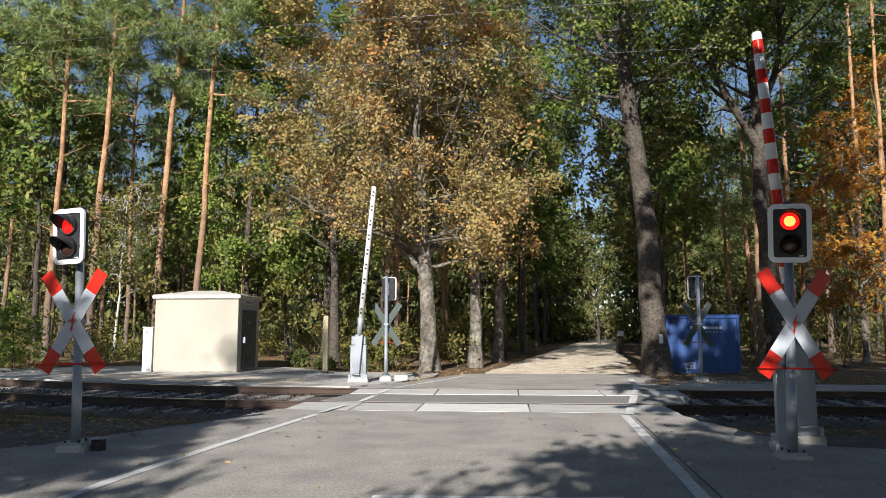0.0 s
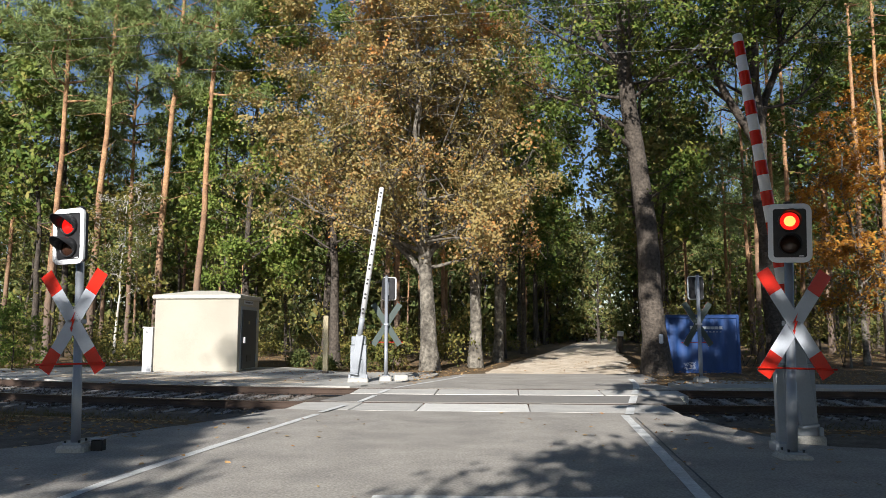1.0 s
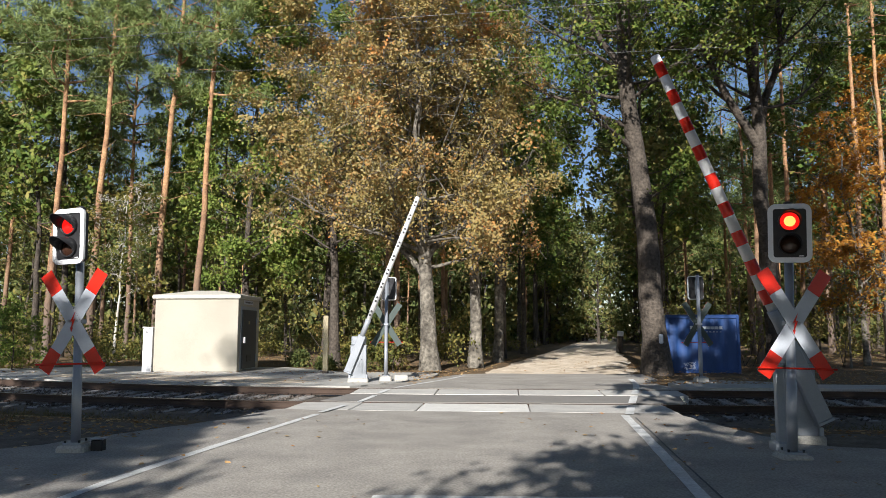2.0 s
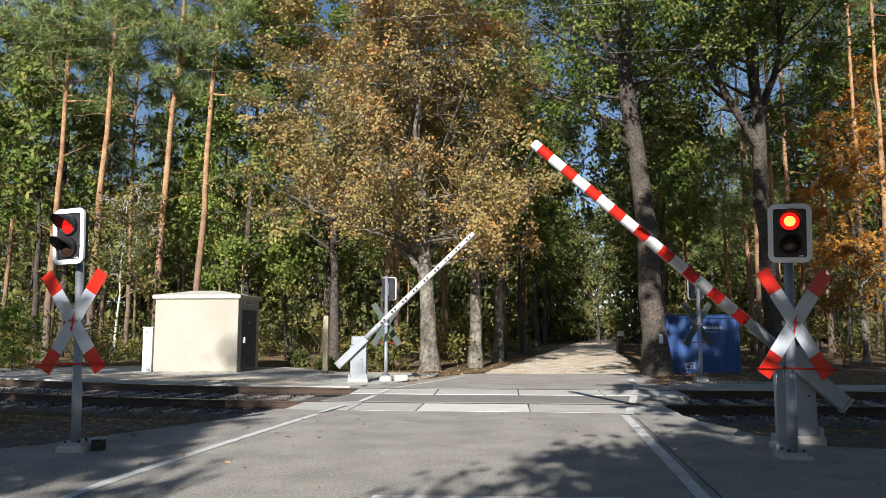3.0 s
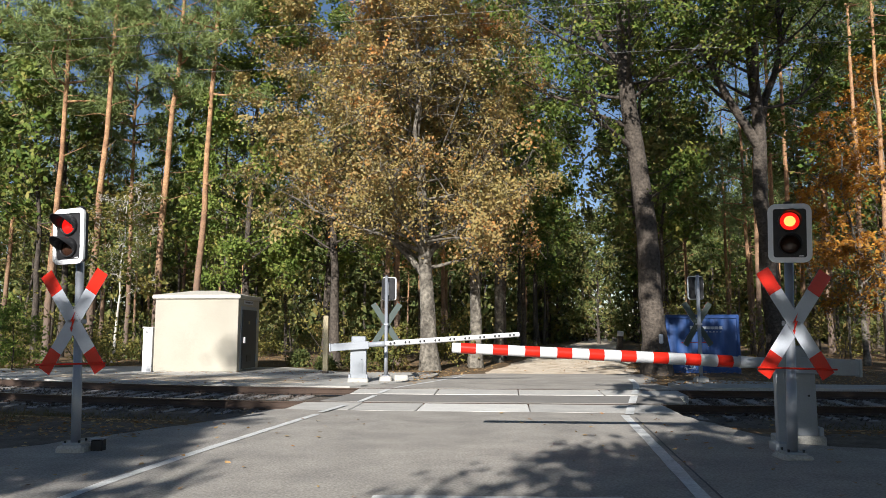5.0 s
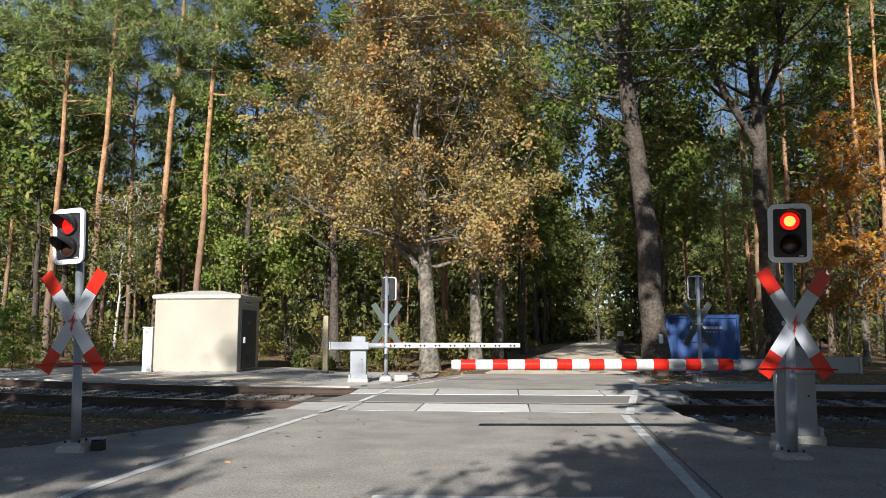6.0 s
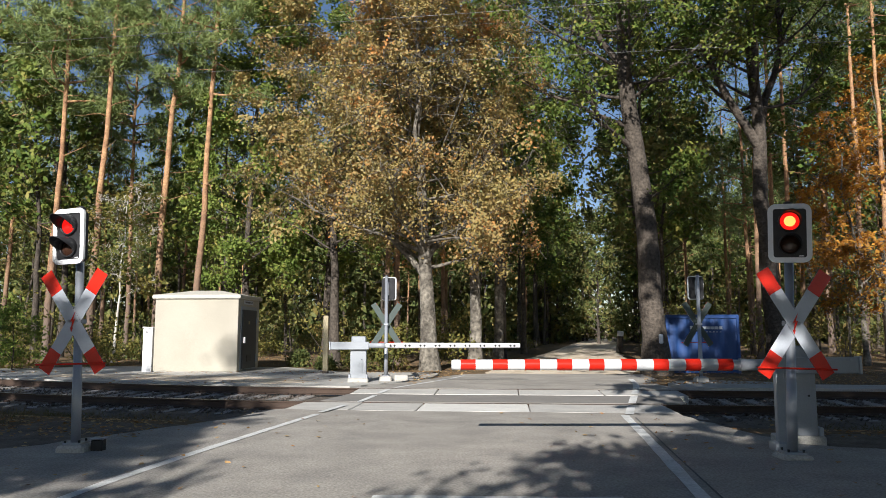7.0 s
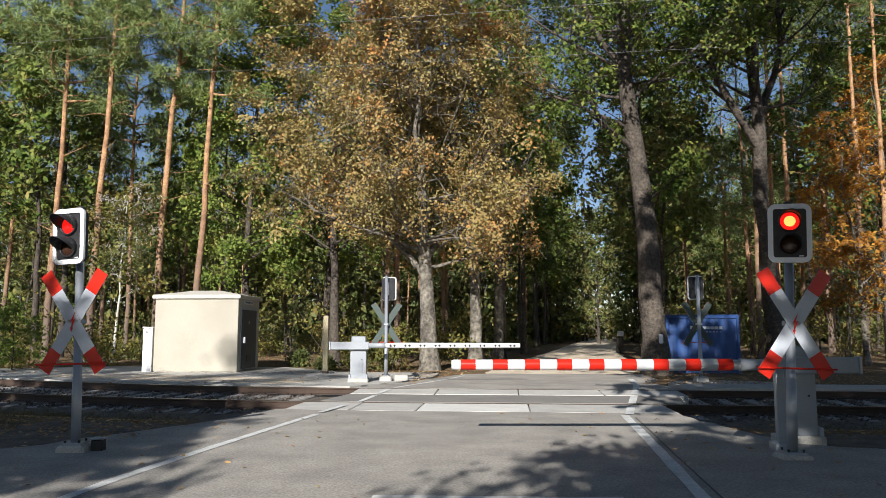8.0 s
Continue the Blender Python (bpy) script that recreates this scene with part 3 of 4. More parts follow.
def tree_parts(seed, height, radius, bare, reach, limbs, leaves, leaf_size, shape="round", lean=(0.0, 0.0), forks=(), twigs=5, spread=0.32, wander=0.12, thin=0.5, taper=0.9, fine=True):
    """Branches and leaf places of a broad-leaved tree. bare: the share of the trunk below the first limbs."""
    rng = np.random.default_rng(seed)
    branches, sites = [], []
    steps = 14
    z = np.linspace(0, height * 0.93, steps + 1)
    trunk = np.stack([lean[0] * z + 0.012 * height * np.cumsum(rng.normal(size=steps + 1)) * (z / height), lean[1] * z + 0.012 * height * np.cumsum(rng.normal(size=steps + 1)) * (z / height), z], -1)
    rad = radius * (1 - taper * (z / (height * 0.95)) ** 0.9)
    rad = np.maximum(rad, 0.02)
    rad[0] *= 1.3
    trunk = np.concatenate([[trunk[0] - (0, 0, 0.35)], trunk])
    rad = np.concatenate([[rad[0] * 1.1], rad])
    branches.append((trunk, rad))
    first = []
    for p, way, ln, r in forks:
        first.append((np.array([np.interp(p[2], trunk[:, 2], trunk[:, c]) for c in range(3)]), way, ln, min(r, np.interp(p[2], trunk[:, 2], rad) * 0.8)))
    for i in range(limbs):
        f = bare + (0.97 - bare) * (i + rng.uniform(0, 1)) / limbs
        g = (f - bare) / (1 - bare)
        if shape == "round":
            ln = reach * (0.55 + 0.75 * math.sin(math.pi * min(1, 0.18 + 0.82 * g)))
        else:
            ln = reach * (1.1 - 0.8 * g)
        a = i * 2.4 + rng.uniform(-0.5, 0.5)
        up = rng.uniform(0.1, 0.55) + 0.5 * g
        k = np.interp(f * height, trunk[:, 2], np.arange(len(trunk)))
        at = trunk[int(k)] + (trunk[min(int(k) + 1, len(trunk) - 1)] - trunk[int(k)]) * (k % 1)
        r = np.interp(f * height, trunk[:, 2], rad)
        first.append((at, (math.cos(a), math.sin(a), up), ln, r * thin))
    for at, way, ln, r in first:
        way = np.array(way, float) / np.linalg.norm(way)
        pts, rd = bough(rng, at, way, ln, r, 7, wander, 0.04)
        branches.append((pts, rd))
        for j in range(2, 8):
            for _ in range(2 if j > 3 else 1):
                d2 = (np.array(pts[j]) - pts[j - 1]) / (ln / 7) + rng.normal(size=3) * 0.75
                d2 /= np.linalg.norm(d2)
                l2 = ln * rng.uniform(0.22, 0.45) * (1.1 - 0.07 * j)
                p2, r2 = bough(rng, pts[j], d2, l2, max(0.008, rd[j] * 0.6), 4, 0.2, 0.02)
                if fine or rng.random() < 0.4:
                    branches.append((p2, r2))
                for m in range(1, 5):
                    sites.append(p2[m])
                    for _ in range(twigs // 2 if m > 1 else 0):
                        d3 = rng.normal(size=3)
                        d3 /= np.linalg.norm(d3)
                        p3, r3 = bough(rng, p2[m], d3, l2 * 0.45, 0.006, 2, 0.2, -0.03)
                        if rng.random() < 0.6 and fine:
                            branches.append((p3, [0.015, 0.012, 0.006]))
                        sites += p3[1:]
    sites = np.array(sites)
    pos, face = sprays(sites, rng, leaves, 34, spread)
    lv, lf = leaf_array(pos, rng, leaf_size, face=face)
    return branches, lv, lf


def pine_parts(seed, height, radius, bare, reach, leaves, lean=(0.0, 0.0), needle=0.34, fine=True):
    """A Scots pine: straight bare trunk, dead snags, tufted crown."""
    rng = np.random.default_rng(seed)
    z = np.linspace(0, height, 18)
    wob = np.cumsum(rng.normal(size=(18, 2)), 0) * 0.035
    trunk = np.stack([lean[0] * z + wob[:, 0], lean[1] * z + wob[:, 1], z], -1)
    rad = np.maximum(0.03, radius * (1 - 0.75 * z / height))
    rad[0] *= 1.25
    trunk = np.concatenate([[trunk[0] - (0, 0, 0.3)], trunk])
    rad = np.concatenate([[rad[0]], rad])
    branches, sites = [(trunk, rad)], []

    def on(f):
        return np.array([np.interp(f * height, trunk[:, 2], trunk[:, c]) for c in range(3)])
    for i in range(9):
        f = rng.uniform(0.25, bare + 0.1)
        a = rng.uniform(0, math.tau)
        branches.append(bough(rng, on(f), (math.cos(a), math.sin(a), rng.uniform(-0.2, 0.4)), rng.uniform(0.5, 1.8), 0.03, 4, 0.15, -0.02))
    n = 26
    for i in range(n):
        f = bare + (0.99 - bare) * (i + rng.uniform(0, 1)) / n
        g = (f - bare) / (1 - bare)
        ln = reach * (0.6 + 0.5 * math.sin(math.pi * (0.15 + 0.8 * g))) * rng.uniform(0.7, 1.2)
        a = i * 2.4 + rng.uniform(-0.4, 0.4)
        pts, rd = bough(rng, on(f), (math.cos(a), math.sin(a), 0.15 + 0.5 * g), ln, 0.055 * (1.2 - g), 6, 0.16, 0.03)
        branches.append((pts, rd))
        for j in range(2, 7):
            for _ in range(2):
                d2 = (np.array(pts[j]) - pts[j - 1]) / (ln / 6) + rng.normal(size=3) * 0.7
                d2 /= np.linalg.norm(d2)
                p2, r2 = bough(rng, pts[j], d2, ln * rng.uniform(0.15, 0.35), 0.014, 3, 0.2, 0.06)
                if fine:
                    branches.append((p2, r2))
                sites += p2[1:]
    sites = np.array(sites)
    pos, face = sprays(sites, rng, leaves, 40, needle * 0.85, 0.4, 0.8)
    lv, lf = leaf_array(pos, rng, needle, 0.16, -0.5, 0.06, face=face)
    return branches, lv, lf


def plant(name, m, made, bark, leaf, label, category="tree", group="", sides=12):
    branches, lv, lf = made
    e = thing(name, m, label, category, group)
    tv, tf = limb_array(branches, sides)
    t = new("trunk", raw_mesh("trunk", tv, tf, bark, True))
    c = new("crown", raw_mesh("crown", lv, lf, leaf))
    t.parent = c.parent = e
    return e


def gz(x, y):
    return ground_z(x, y) - 0.02


def at(x, y, turn=0.0, size=1.0):
    return pose(x, y, gz(x, y), 0, 0, turn) @ Matrix.Diagonal((size, size, size, 1))


def build_hero_trees():
    # the big browning tree behind the far barrier
    forks = [((0.05, 0, 3.6), (-0.55, 0.1, 1.0), 6.5, 0.14), ((0, 0, 4.2), (0.4, 0.2, 1.0), 6.5, 0.13), ((0, 0, 4.6), (-0.9, -0.3, 0.35), 6.5, 0.09), ((0, 0, 4.8), (0.85, -0.3, 0.3), 4.4, 0.08), ((0, 0, 4.4), (0.1, -0.8, 0.4), 4.5, 0.07), ((0, 0, 5.2), (-0.5, -0.8, 0.2), 5.0, 0.07), ((0, 0, 5.0), (0.5, -0.8, 0.2), 4.5, 0.06)]
    plant("browning_tree", at(-0.5, 28.6, 0), tree_parts(11, 15.5, 0.36, 0.25, 4.05, 52, 76000, 0.125, forks=forks, lean=(-0.07, 0.0), spread=0.24, twigs=7, thin=0.3), PALE_BARK, LEAF_BROWN, "broad tree with browning autumn leaves and pale patchy bark")
    plant("browning_tree", at(-4.6, 31.5, 60), tree_parts(12, 15.0, 0.24, 0.3, 3.8, 26, 17000, 0.17, spread=0.26, thin=0.35), OAK_BARK, LEAF_BROWN, "slender browning tree at the forest edge")
    plant("browning_tree", at(1.35, 31.0, 120), tree_parts(13, 15.0, 0.29, 0.45, 2.2, 22, 8000, 0.15, lean=(0.02, 0), spread=0.3, thin=0.35), PALE_BARK, LEAF_BROWN, "tall pale-barked tree turning brown beside the forest track")
    plant("oak_tree", at(2.7, 36.5, 30), tree_parts(14, 18, 0.25, 0.4, 4.9, 28, 16000, 0.2, lean=(0.06, 0), thin=0.35), PALE_BARK, LEAF_OAK, "leaning pale-barked oak beside the forest track")
    # oaks beside the far road
    forks = [((-0.5, 0.2, 11.3), (-0.5, 0.1, 1.0), 5.0, 0.15), ((-0.48, 0.2, 11.0), (0.35, -0.2, 1.0), 6.0, 0.16), ((-0.4, 0.1, 6.2), (0.7, -0.5, 0.3), 2.2, 0.06), ((-0.5, 0.1, 8.0), (-0.9, -0.4, 0.35), 5.0, 0.1), ((-0.5, 0.1, 9.0), (-0.9, 0.3, 0.2), 5.5, 0.1)]
    plant("oak_tree", at(7.4, 25.7, 0), tree_parts(21, 21.0, 0.45, 0.46, 5.2, 34, 31000, 0.16, forks=forks, lean=(-0.042, 0.02), spread=0.27, thin=0.25, taper=0.66), OAK_BARK, LEAF_OAK, "massive oak with a dark furrowed trunk beside the road")
    oak = [o for o in scene.objects if o.name.startswith("oak_tree")][-1]
    part("trail_mark", box(-0.03, 0.11, -0.512, -0.40, 1.1, 1.42, 0.03), SIGN_WHITE, oak, "white painted trail mark")
    forks = [((-0.3, 0, 8.6), (-0.36, 0, 1.0), 7.5, 0.2), ((-0.3, 0, 8.4), (0.12, 0.0, 1.0), 8.5, 0.25)]
    plant("oak_tree", at(12.95, 28.6, 0), tree_parts(22, 20.0, 0.40, 0.5, 4.6, 30, 34000, 0.16, forks=forks, lean=(-0.03, 0.0), spread=0.27, thin=0.3, taper=0.75), OAK_BARK, LEAF_OAK, "forked oak with a pale upper trunk behind the container")
    # bright green trees left of the brown one
    plant("maple_tree", at(-9.9, 37.0, 0), tree_parts(31, 19.0, 0.22, 0.18, 2.5, 34, 34000, 0.18, spread=0.27, thin=0.3), OAK_BARK, LEAF_MAPLE, "fresh green maple at the forest edge")
    plant("maple_tree", at(-6.4, 40.5, 80), tree_parts(32, 20, 0.24, 0.2, 3.3, 30, 22000, 0.22, spread=0.32, thin=0.3), OAK_BARK, LEAF_MAPLE, "fresh green maple deeper in the wood")
    # orange beeches
    plant("beech_tree", at(18.0, 31.5, 0), tree_parts(41, 11.5, 0.13, 0.2, 3.3, 26, 4200, 0.19, "cone", spread=0.26, thin=0.3), PALE_BARK, LEAF_ORANGE, "young beech with copper-orange autumn leaves")
    plant("beech_tree", at(22.3, 37.0, 90), tree_parts(42, 15.5, 0.16, 0.2, 3.6, 26, 4600, 0.21, "cone", spread=0.28, thin=0.3), PALE_BARK, LEAF_ORANGE, "taller beech with copper-orange autumn leaves")
    plant("beech_tree", at(16.6, 30.2, 200), tree_parts(43, 4.6, 0.05, 0.4, 1.5, 14, 1900, 0.16, spread=0.2, thin=0.4), PALE_BARK, LEAF_ORANGE, "beech sapling with golden autumn leaves at the forest edge")
    # pines with sunlit orange trunks
    spots = [(-18.2, 34.0, 0.17, 23, 0.004), (-16.3, 34.0, 0.18, 26, 0.03), (-13.63, 35.0, 0.20, 23, 0.048), (-11.4, 33.5, 0.175, 24, 0.025), (-17.1, 40.0, 0.14, 22, 0.0), (16.0, 35.0, 0.15, 21, -0.01), (19.3, 33.8, 0.14, 22, 0.0), (21.4, 35.0, 0.15, 23, -0.01), (17.6, 37.5, 0.16, 22, 0.01), (14.3, 33.5, 0.13, 20, 0.0)]
    for i, (x, y, r, h, ln) in enumerate(spots):
        plant("pine_tree", at(x, y, 0), pine_parts(60 + i, h, r, 0.52 if x < 0 else 0.76, 2.7 if x < 0 else 2.0, 26000 if x < 0 else 8000, (ln, 0.0), needle=0.25), PINE_BARK, NEEDLES, "tall slender pine with an orange flaking trunk", group="pines at the forest edge", sides=10)
    for i, (x, y, h, lm, lab) in enumerate([(-15.9, 27.4, 1.9, LEAF_MAPLE, "low green shrub at the forest edge"), (-17.6, 28.5, 2.3, LEAF_MAPLE, "green shrub at the forest edge"), (-1.9, 28.3, 1.4, LEAF_YELLOW, "yellow-green shrub beside the walkway"), (-3.0, 28.9, 1.2, LEAF_YELLOW, "low yellow-green shrub beside the walkway"), (-4.5, 28.8, 0.35, LEAF_MIX, "low olive-brown shrub behind the timber post"), (-6.0, 30.8, 0.45, LEAF_MIX, "low olive-brown fern clump under the trees")]):
        plant("shrub", at(x, y, 50 * i), tree_parts(130 + i, h, 0.03, 0.05, h * 0.55, 16, 2200, 0.12, spread=0.16, thin=0.5, fine=False), OAK_BARK, lm, lab, "shrub", sides=5)
    plant("birch_tree", at(-14.9, 33.5, 0), tree_parts(71, 8.0, 0.075, 0.35, 1.6, 20, 3500, 0.16, lean=(0.04, 0), thin=0.35), BIRCH_BARK, LEAF_YELLOW, "thin young birch with yellowing leaves")


def build_forest():
    """The wood behind: several models, each repeated with a turn and a size of its own."""
    rng = random.Random(7)
    models = []
    models.append((plant("pine_tree", at(-23.5, 37, 0), pine_parts(80, 23, 0.19, 0.5, 3.2, 5000, needle=0.48, fine=False), PINE_BARK, NEEDLES, "tall forest pine with an orange-brown trunk", group="forest pines", sides=8), 0.36))
    models.append((plant("pine_tree", at(-27.0, 45, 0), pine_parts(81, 21, 0.16, 0.4, 3.0, 5000, (0.02, 0), needle=0.48, fine=False), PINE_BARK, NEEDLES, "slender forest pine with an orange-brown trunk", group="forest pines", sides=8), 0.22))
    models.append((plant("oak_tree", at(-21.5, 41.5, 0), tree_parts(82, 19, 0.22, 0.40, 3.6, 24, 5200, 0.32, twigs=4, spread=0.33, thin=0.35, fine=False), OAK_BARK, LEAF_MIX, "forest oak with yellow-green autumn leaves", group="forest oaks", sides=8), 0.24))
    models.append((plant("oak_tree", at(-12.5, 42.5, 0), tree_parts(83, 17, 0.19, 0.36, 3.3, 24, 5200, 0.31, twigs=4, spread=0.33, thin=0.35, fine=False), OAK_BARK, LEAF_OAK, "forest oak with green leaves", group="forest oaks", sides=8), 0.2))
    models.append((plant("beech_tree", at(27.0, 40.5, 0), tree_parts(84, 15, 0.15, 0.1, 3.4, 24, 7500, 0.25, "cone", twigs=4, spread=0.32, fine=False), PALE_BARK, LEAF_ORANGE, "forest beech with copper leaves", group="forest beeches", sides=8), 0.1))
    placed = [(e.matrix_basis.translation.x, e.matrix_basis.translation.y) for e in scene.objects if e.type == "EMPTY" and e.name.split(".")[0].endswith("_tree")]
    count = 0
    tries = 0
    while count < 70 and tries < 6000:
        tries += 1
        y = 33 + 57 * rng.random() ** 1.15
        half = 0.66 * y + 5
        x = rng.uniform(-half, half)
        if abs(x - road_x(y)) < 4.4 + (0.8 if y < 45 else 0):
            continue
        if y < 42 and -19 < x < -9.0:
            continue
        gap = 2.4 if y < 50 else 3.2
        if any((x - a) ** 2 + (y - b) ** 2 < gap * gap for a, b in placed):
            continue
        r = rng.random()
        i = 0
        for i, (_, w) in enumerate(models):
            r -= w
            if r < 0:
                break
        if i == 4 and x < 8:
            i = 2
        if x < -6 and y < 46 and i in (2, 3) and rng.random() < 0.5:
            i = 1
        placed.append((x, y))
        e = copy_thing(models[i][0], at(x, y, rng.uniform(0, 360)))
        e.scale = [rng.uniform(0.78, 1.04)] * 3
        count += 1
    for x, y in ((24.2, 40), (27, 44), (25.6, 48.5), (30, 50), (22.8, 43.5), (26.0, 36.5)):
        copy_thing(models[0][0], at(x, y, rng.uniform(0, 360)))
    # oaks in a row on both sides of the forest track
    y, side = 38.0, 1
    while y < 105:
        i = 2 if rng.random() < 0.5 else 3
        x = road_x(y) + side * (rng.uniform(3.4, 4.3) if y < 52 else rng.uniform(5.2, 6.4))
        e = copy_thing(models[i][0], at(x, y, rng.uniform(0, 360)))
        e.scale = [rng.uniform(0.95, 1.08)] * 3
        side = -side
        y += rng.uniform(2.6, 4.2)
    plant("maple_tree", at(18.3, 87.0, 0), tree_parts(85, 15, 0.2, 0.06, 3.4, 30, 9000, 0.34, twigs=4, spread=0.45, fine=False), OAK_BARK, LEAF_MIX, "sunlit maple where the forest track bends", sides=8)
    # far woods closing the view
    nrng = np.random.default_rng(9)
    br, cs = [], []
    for i in range(300):
        y = 88 + 45 * nrng.random()
        x = nrng.uniform(-75, 85)
        if abs(x - road_x(y)) < 3.2 and y < 108:
            continue
        h = nrng.uniform(17, 25)
        z = np.linspace(-0.5, h * 0.9, 5)
        br.append((np.stack([x + 0.01 * z, y + 0 * z, z], -1), np.linspace(0.22, 0.05, 5)))
        c = nrng.normal(size=(270, 3)) * (1.7, 1.7, h * 0.2) + (x, y, h * 0.55)
        cs.append(c)
        cs.append(nrng.normal(size=(110, 3)) * (1.8, 1.8, 1.7) + (x, y, 2.4))
    c = np.concatenate(cs)
    c = c[c[:, 2] > 0.1]
    lv, lf = leaf_array(c, nrng, 1.05)
    far = thing("far_woods", Matrix(), "dense mixed woods closing the distance", "woods")
    tagged(far, kind="stuff")
    tv, tf = limb_array(br, 5)
    a, b = new("trunks", raw_mesh("trunks", tv, tf, OAK_BARK, True)), new("foliage", raw_mesh("foliage", lv, lf, LEAF_MIX))
    for ob in (a, b):
        ob.parent = far
        tagged(ob, kind="stuff")


def build_undergrowth():
    """Saplings and brush between the trunks, joined."""
    rng = np.random.default_rng(17)
    br, cs = [], []
    for i in range(170):
        y = 30.5 + 45 * rng.random() ** 1.4
        half = 0.64 * y + 3
        x = rng.uniform(-half, half)
        if abs(x - road_x(y)) < 3.9 + rng.random() or (y < 32 and -11.5 < x < -5):
            continue
        h = rng.uniform(0.5, 1.4) if rng.random() < 0.4 else rng.uniform(1.5, 6.5)
        g = gz(x, y)
        for _ in range(3):
            d = (rng.normal() * 0.35, rng.normal() * 0.35, 1.0)
            pts, rd = bough(rng, (x + rng.normal() * 0.2, y + rng.normal() * 0.2, g - 0.1), d, h * rng.uniform(0.6, 1.1), 0.022, 5, 0.1, 0.02)
            br.append((pts, rd))
            for p in pts[2:]:
                cs.append(np.array(p) + rng.normal(size=3) * 0.2 + rng.normal(size=(40, 3)) * (0.4, 0.4, 0.14))
    c = np.concatenate(cs)
    lv, lf = leaf_array(c, rng, 0.14)
    und = thing("undergrowth", Matrix(), "yellow-green saplings and brush between the trunks", "undergrowth")
    tagged(und, kind="stuff")
    tv, tf = limb_array(br, 4)
    a, b = new("stems", raw_mesh("stems", tv, tf, OAK_BARK, True)), new("foliage", raw_mesh("foliage", lv, lf, LEAF_YELLOW))
    for ob in (a, b):
        ob.parent = und
        tagged(ob, kind="stuff")


def build_litter():
    rng = np.random.default_rng(23)
    n = 16000
    y = 19.5 + 26 * rng.random(n) ** 1.3
    x = rng.uniform(-0.66, 0.66, n) * y
    mid = np.array([road_x(v) for v in y])
    off = np.abs(x - mid)
    keep = (off > 2.6) | (rng.random(n) < 0.25) & (y > 25)
    keep &= ~((y < 25.5) & (off < 3.0)) & ~((x < -1) & (y < 25) & (rng.random(n) < 0.9))
    x, y = x[keep], y[keep]
    z = np.array([max(ground_z(a, b), paved_z(a, b) + 0.03 if b < 26 else -1, 0.07 if abs(a - road_x(b)) < 3 else -1) for a, b in zip(x, y)]) + 0.02
    m = 6500
    bx = np.where(rng.random(m) < 0.62, rng.uniform(-15, -4.2, m), rng.uniform(5.2, 13, m))
    bs = rng.uniform(-8.5, -2.6, m)
    by = np.array([track_y(v) for v in bx]) + bs
    ok = (by > 10.2) | (np.abs(bx) > 6.5)
    bz = np.minimum(-0.35 + 0.15 * np.maximum(0.0, -bs - 3.3), -0.04) + 0.045
    x, y, z = np.concatenate([x, bx[ok]]), np.concatenate([y, by[ok]]), np.concatenate([z, bz[ok]])
    k = 260
    rx, ry = rng.uniform(-6.5, 6.5, k), 4.5 + 9.0 * rng.random(k)
    on = np.abs(rx - 0.1) > 2.6 * rng.random(k) ** 0.5
    rx, ry = rx[on], ry[on]
    x, y, z = np.concatenate([x, rx]), np.concatenate([y, ry]), np.concatenate([z, [paved_z(a, b) + 0.016 for a, b in zip(rx, ry)]])
    lv, lf = leaf_array(np.stack([x, y, z], -1), rng, 0.085, 0.7, 0.0)
    lv[:, 2] = np.repeat(z, 4) + (lv[:, 2] - np.repeat(z, 4)) * 0.3
    tagged(new("fallen_leaves", raw_mesh("fallen_leaves", lv, lf, FALLEN)), "dry brown leaves fallen on the ground", "leaves", kind="stuff")


def build_weeds():
    """Dry grass and weeds on the slope between the asphalt and the track."""
    rng = np.random.default_rng(29)
    tufts = []
    for _ in range(1300):
        x = rng.uniform(-15, -3.6) if rng.random() < 0.6 else rng.uniform(4.6, 13)
        s = rng.uniform(-7.2, -2.4)
        if -4.6 < x < 6.0 or s < -6.2 or (abs(x) < 7 and s < -4.2):
            continue
        z = min(-0.04, -0.35 + 0.15 * max(0.0, -s - 3.3))
        tufts.append(np.array((x, track_y(x) + s, z + 0.05)) + rng.normal(size=(12, 3)) * (0.13, 0.13, 0.04))
    lv, lf = leaf_array(np.concatenate(tufts), rng, 0.14, 0.09, -1.2, 0.05)
    tagged(new("weeds", raw_mesh("weeds", lv, lf, GRASS)), "dry grass tufts on the ballast slope", "grass", kind="stuff")


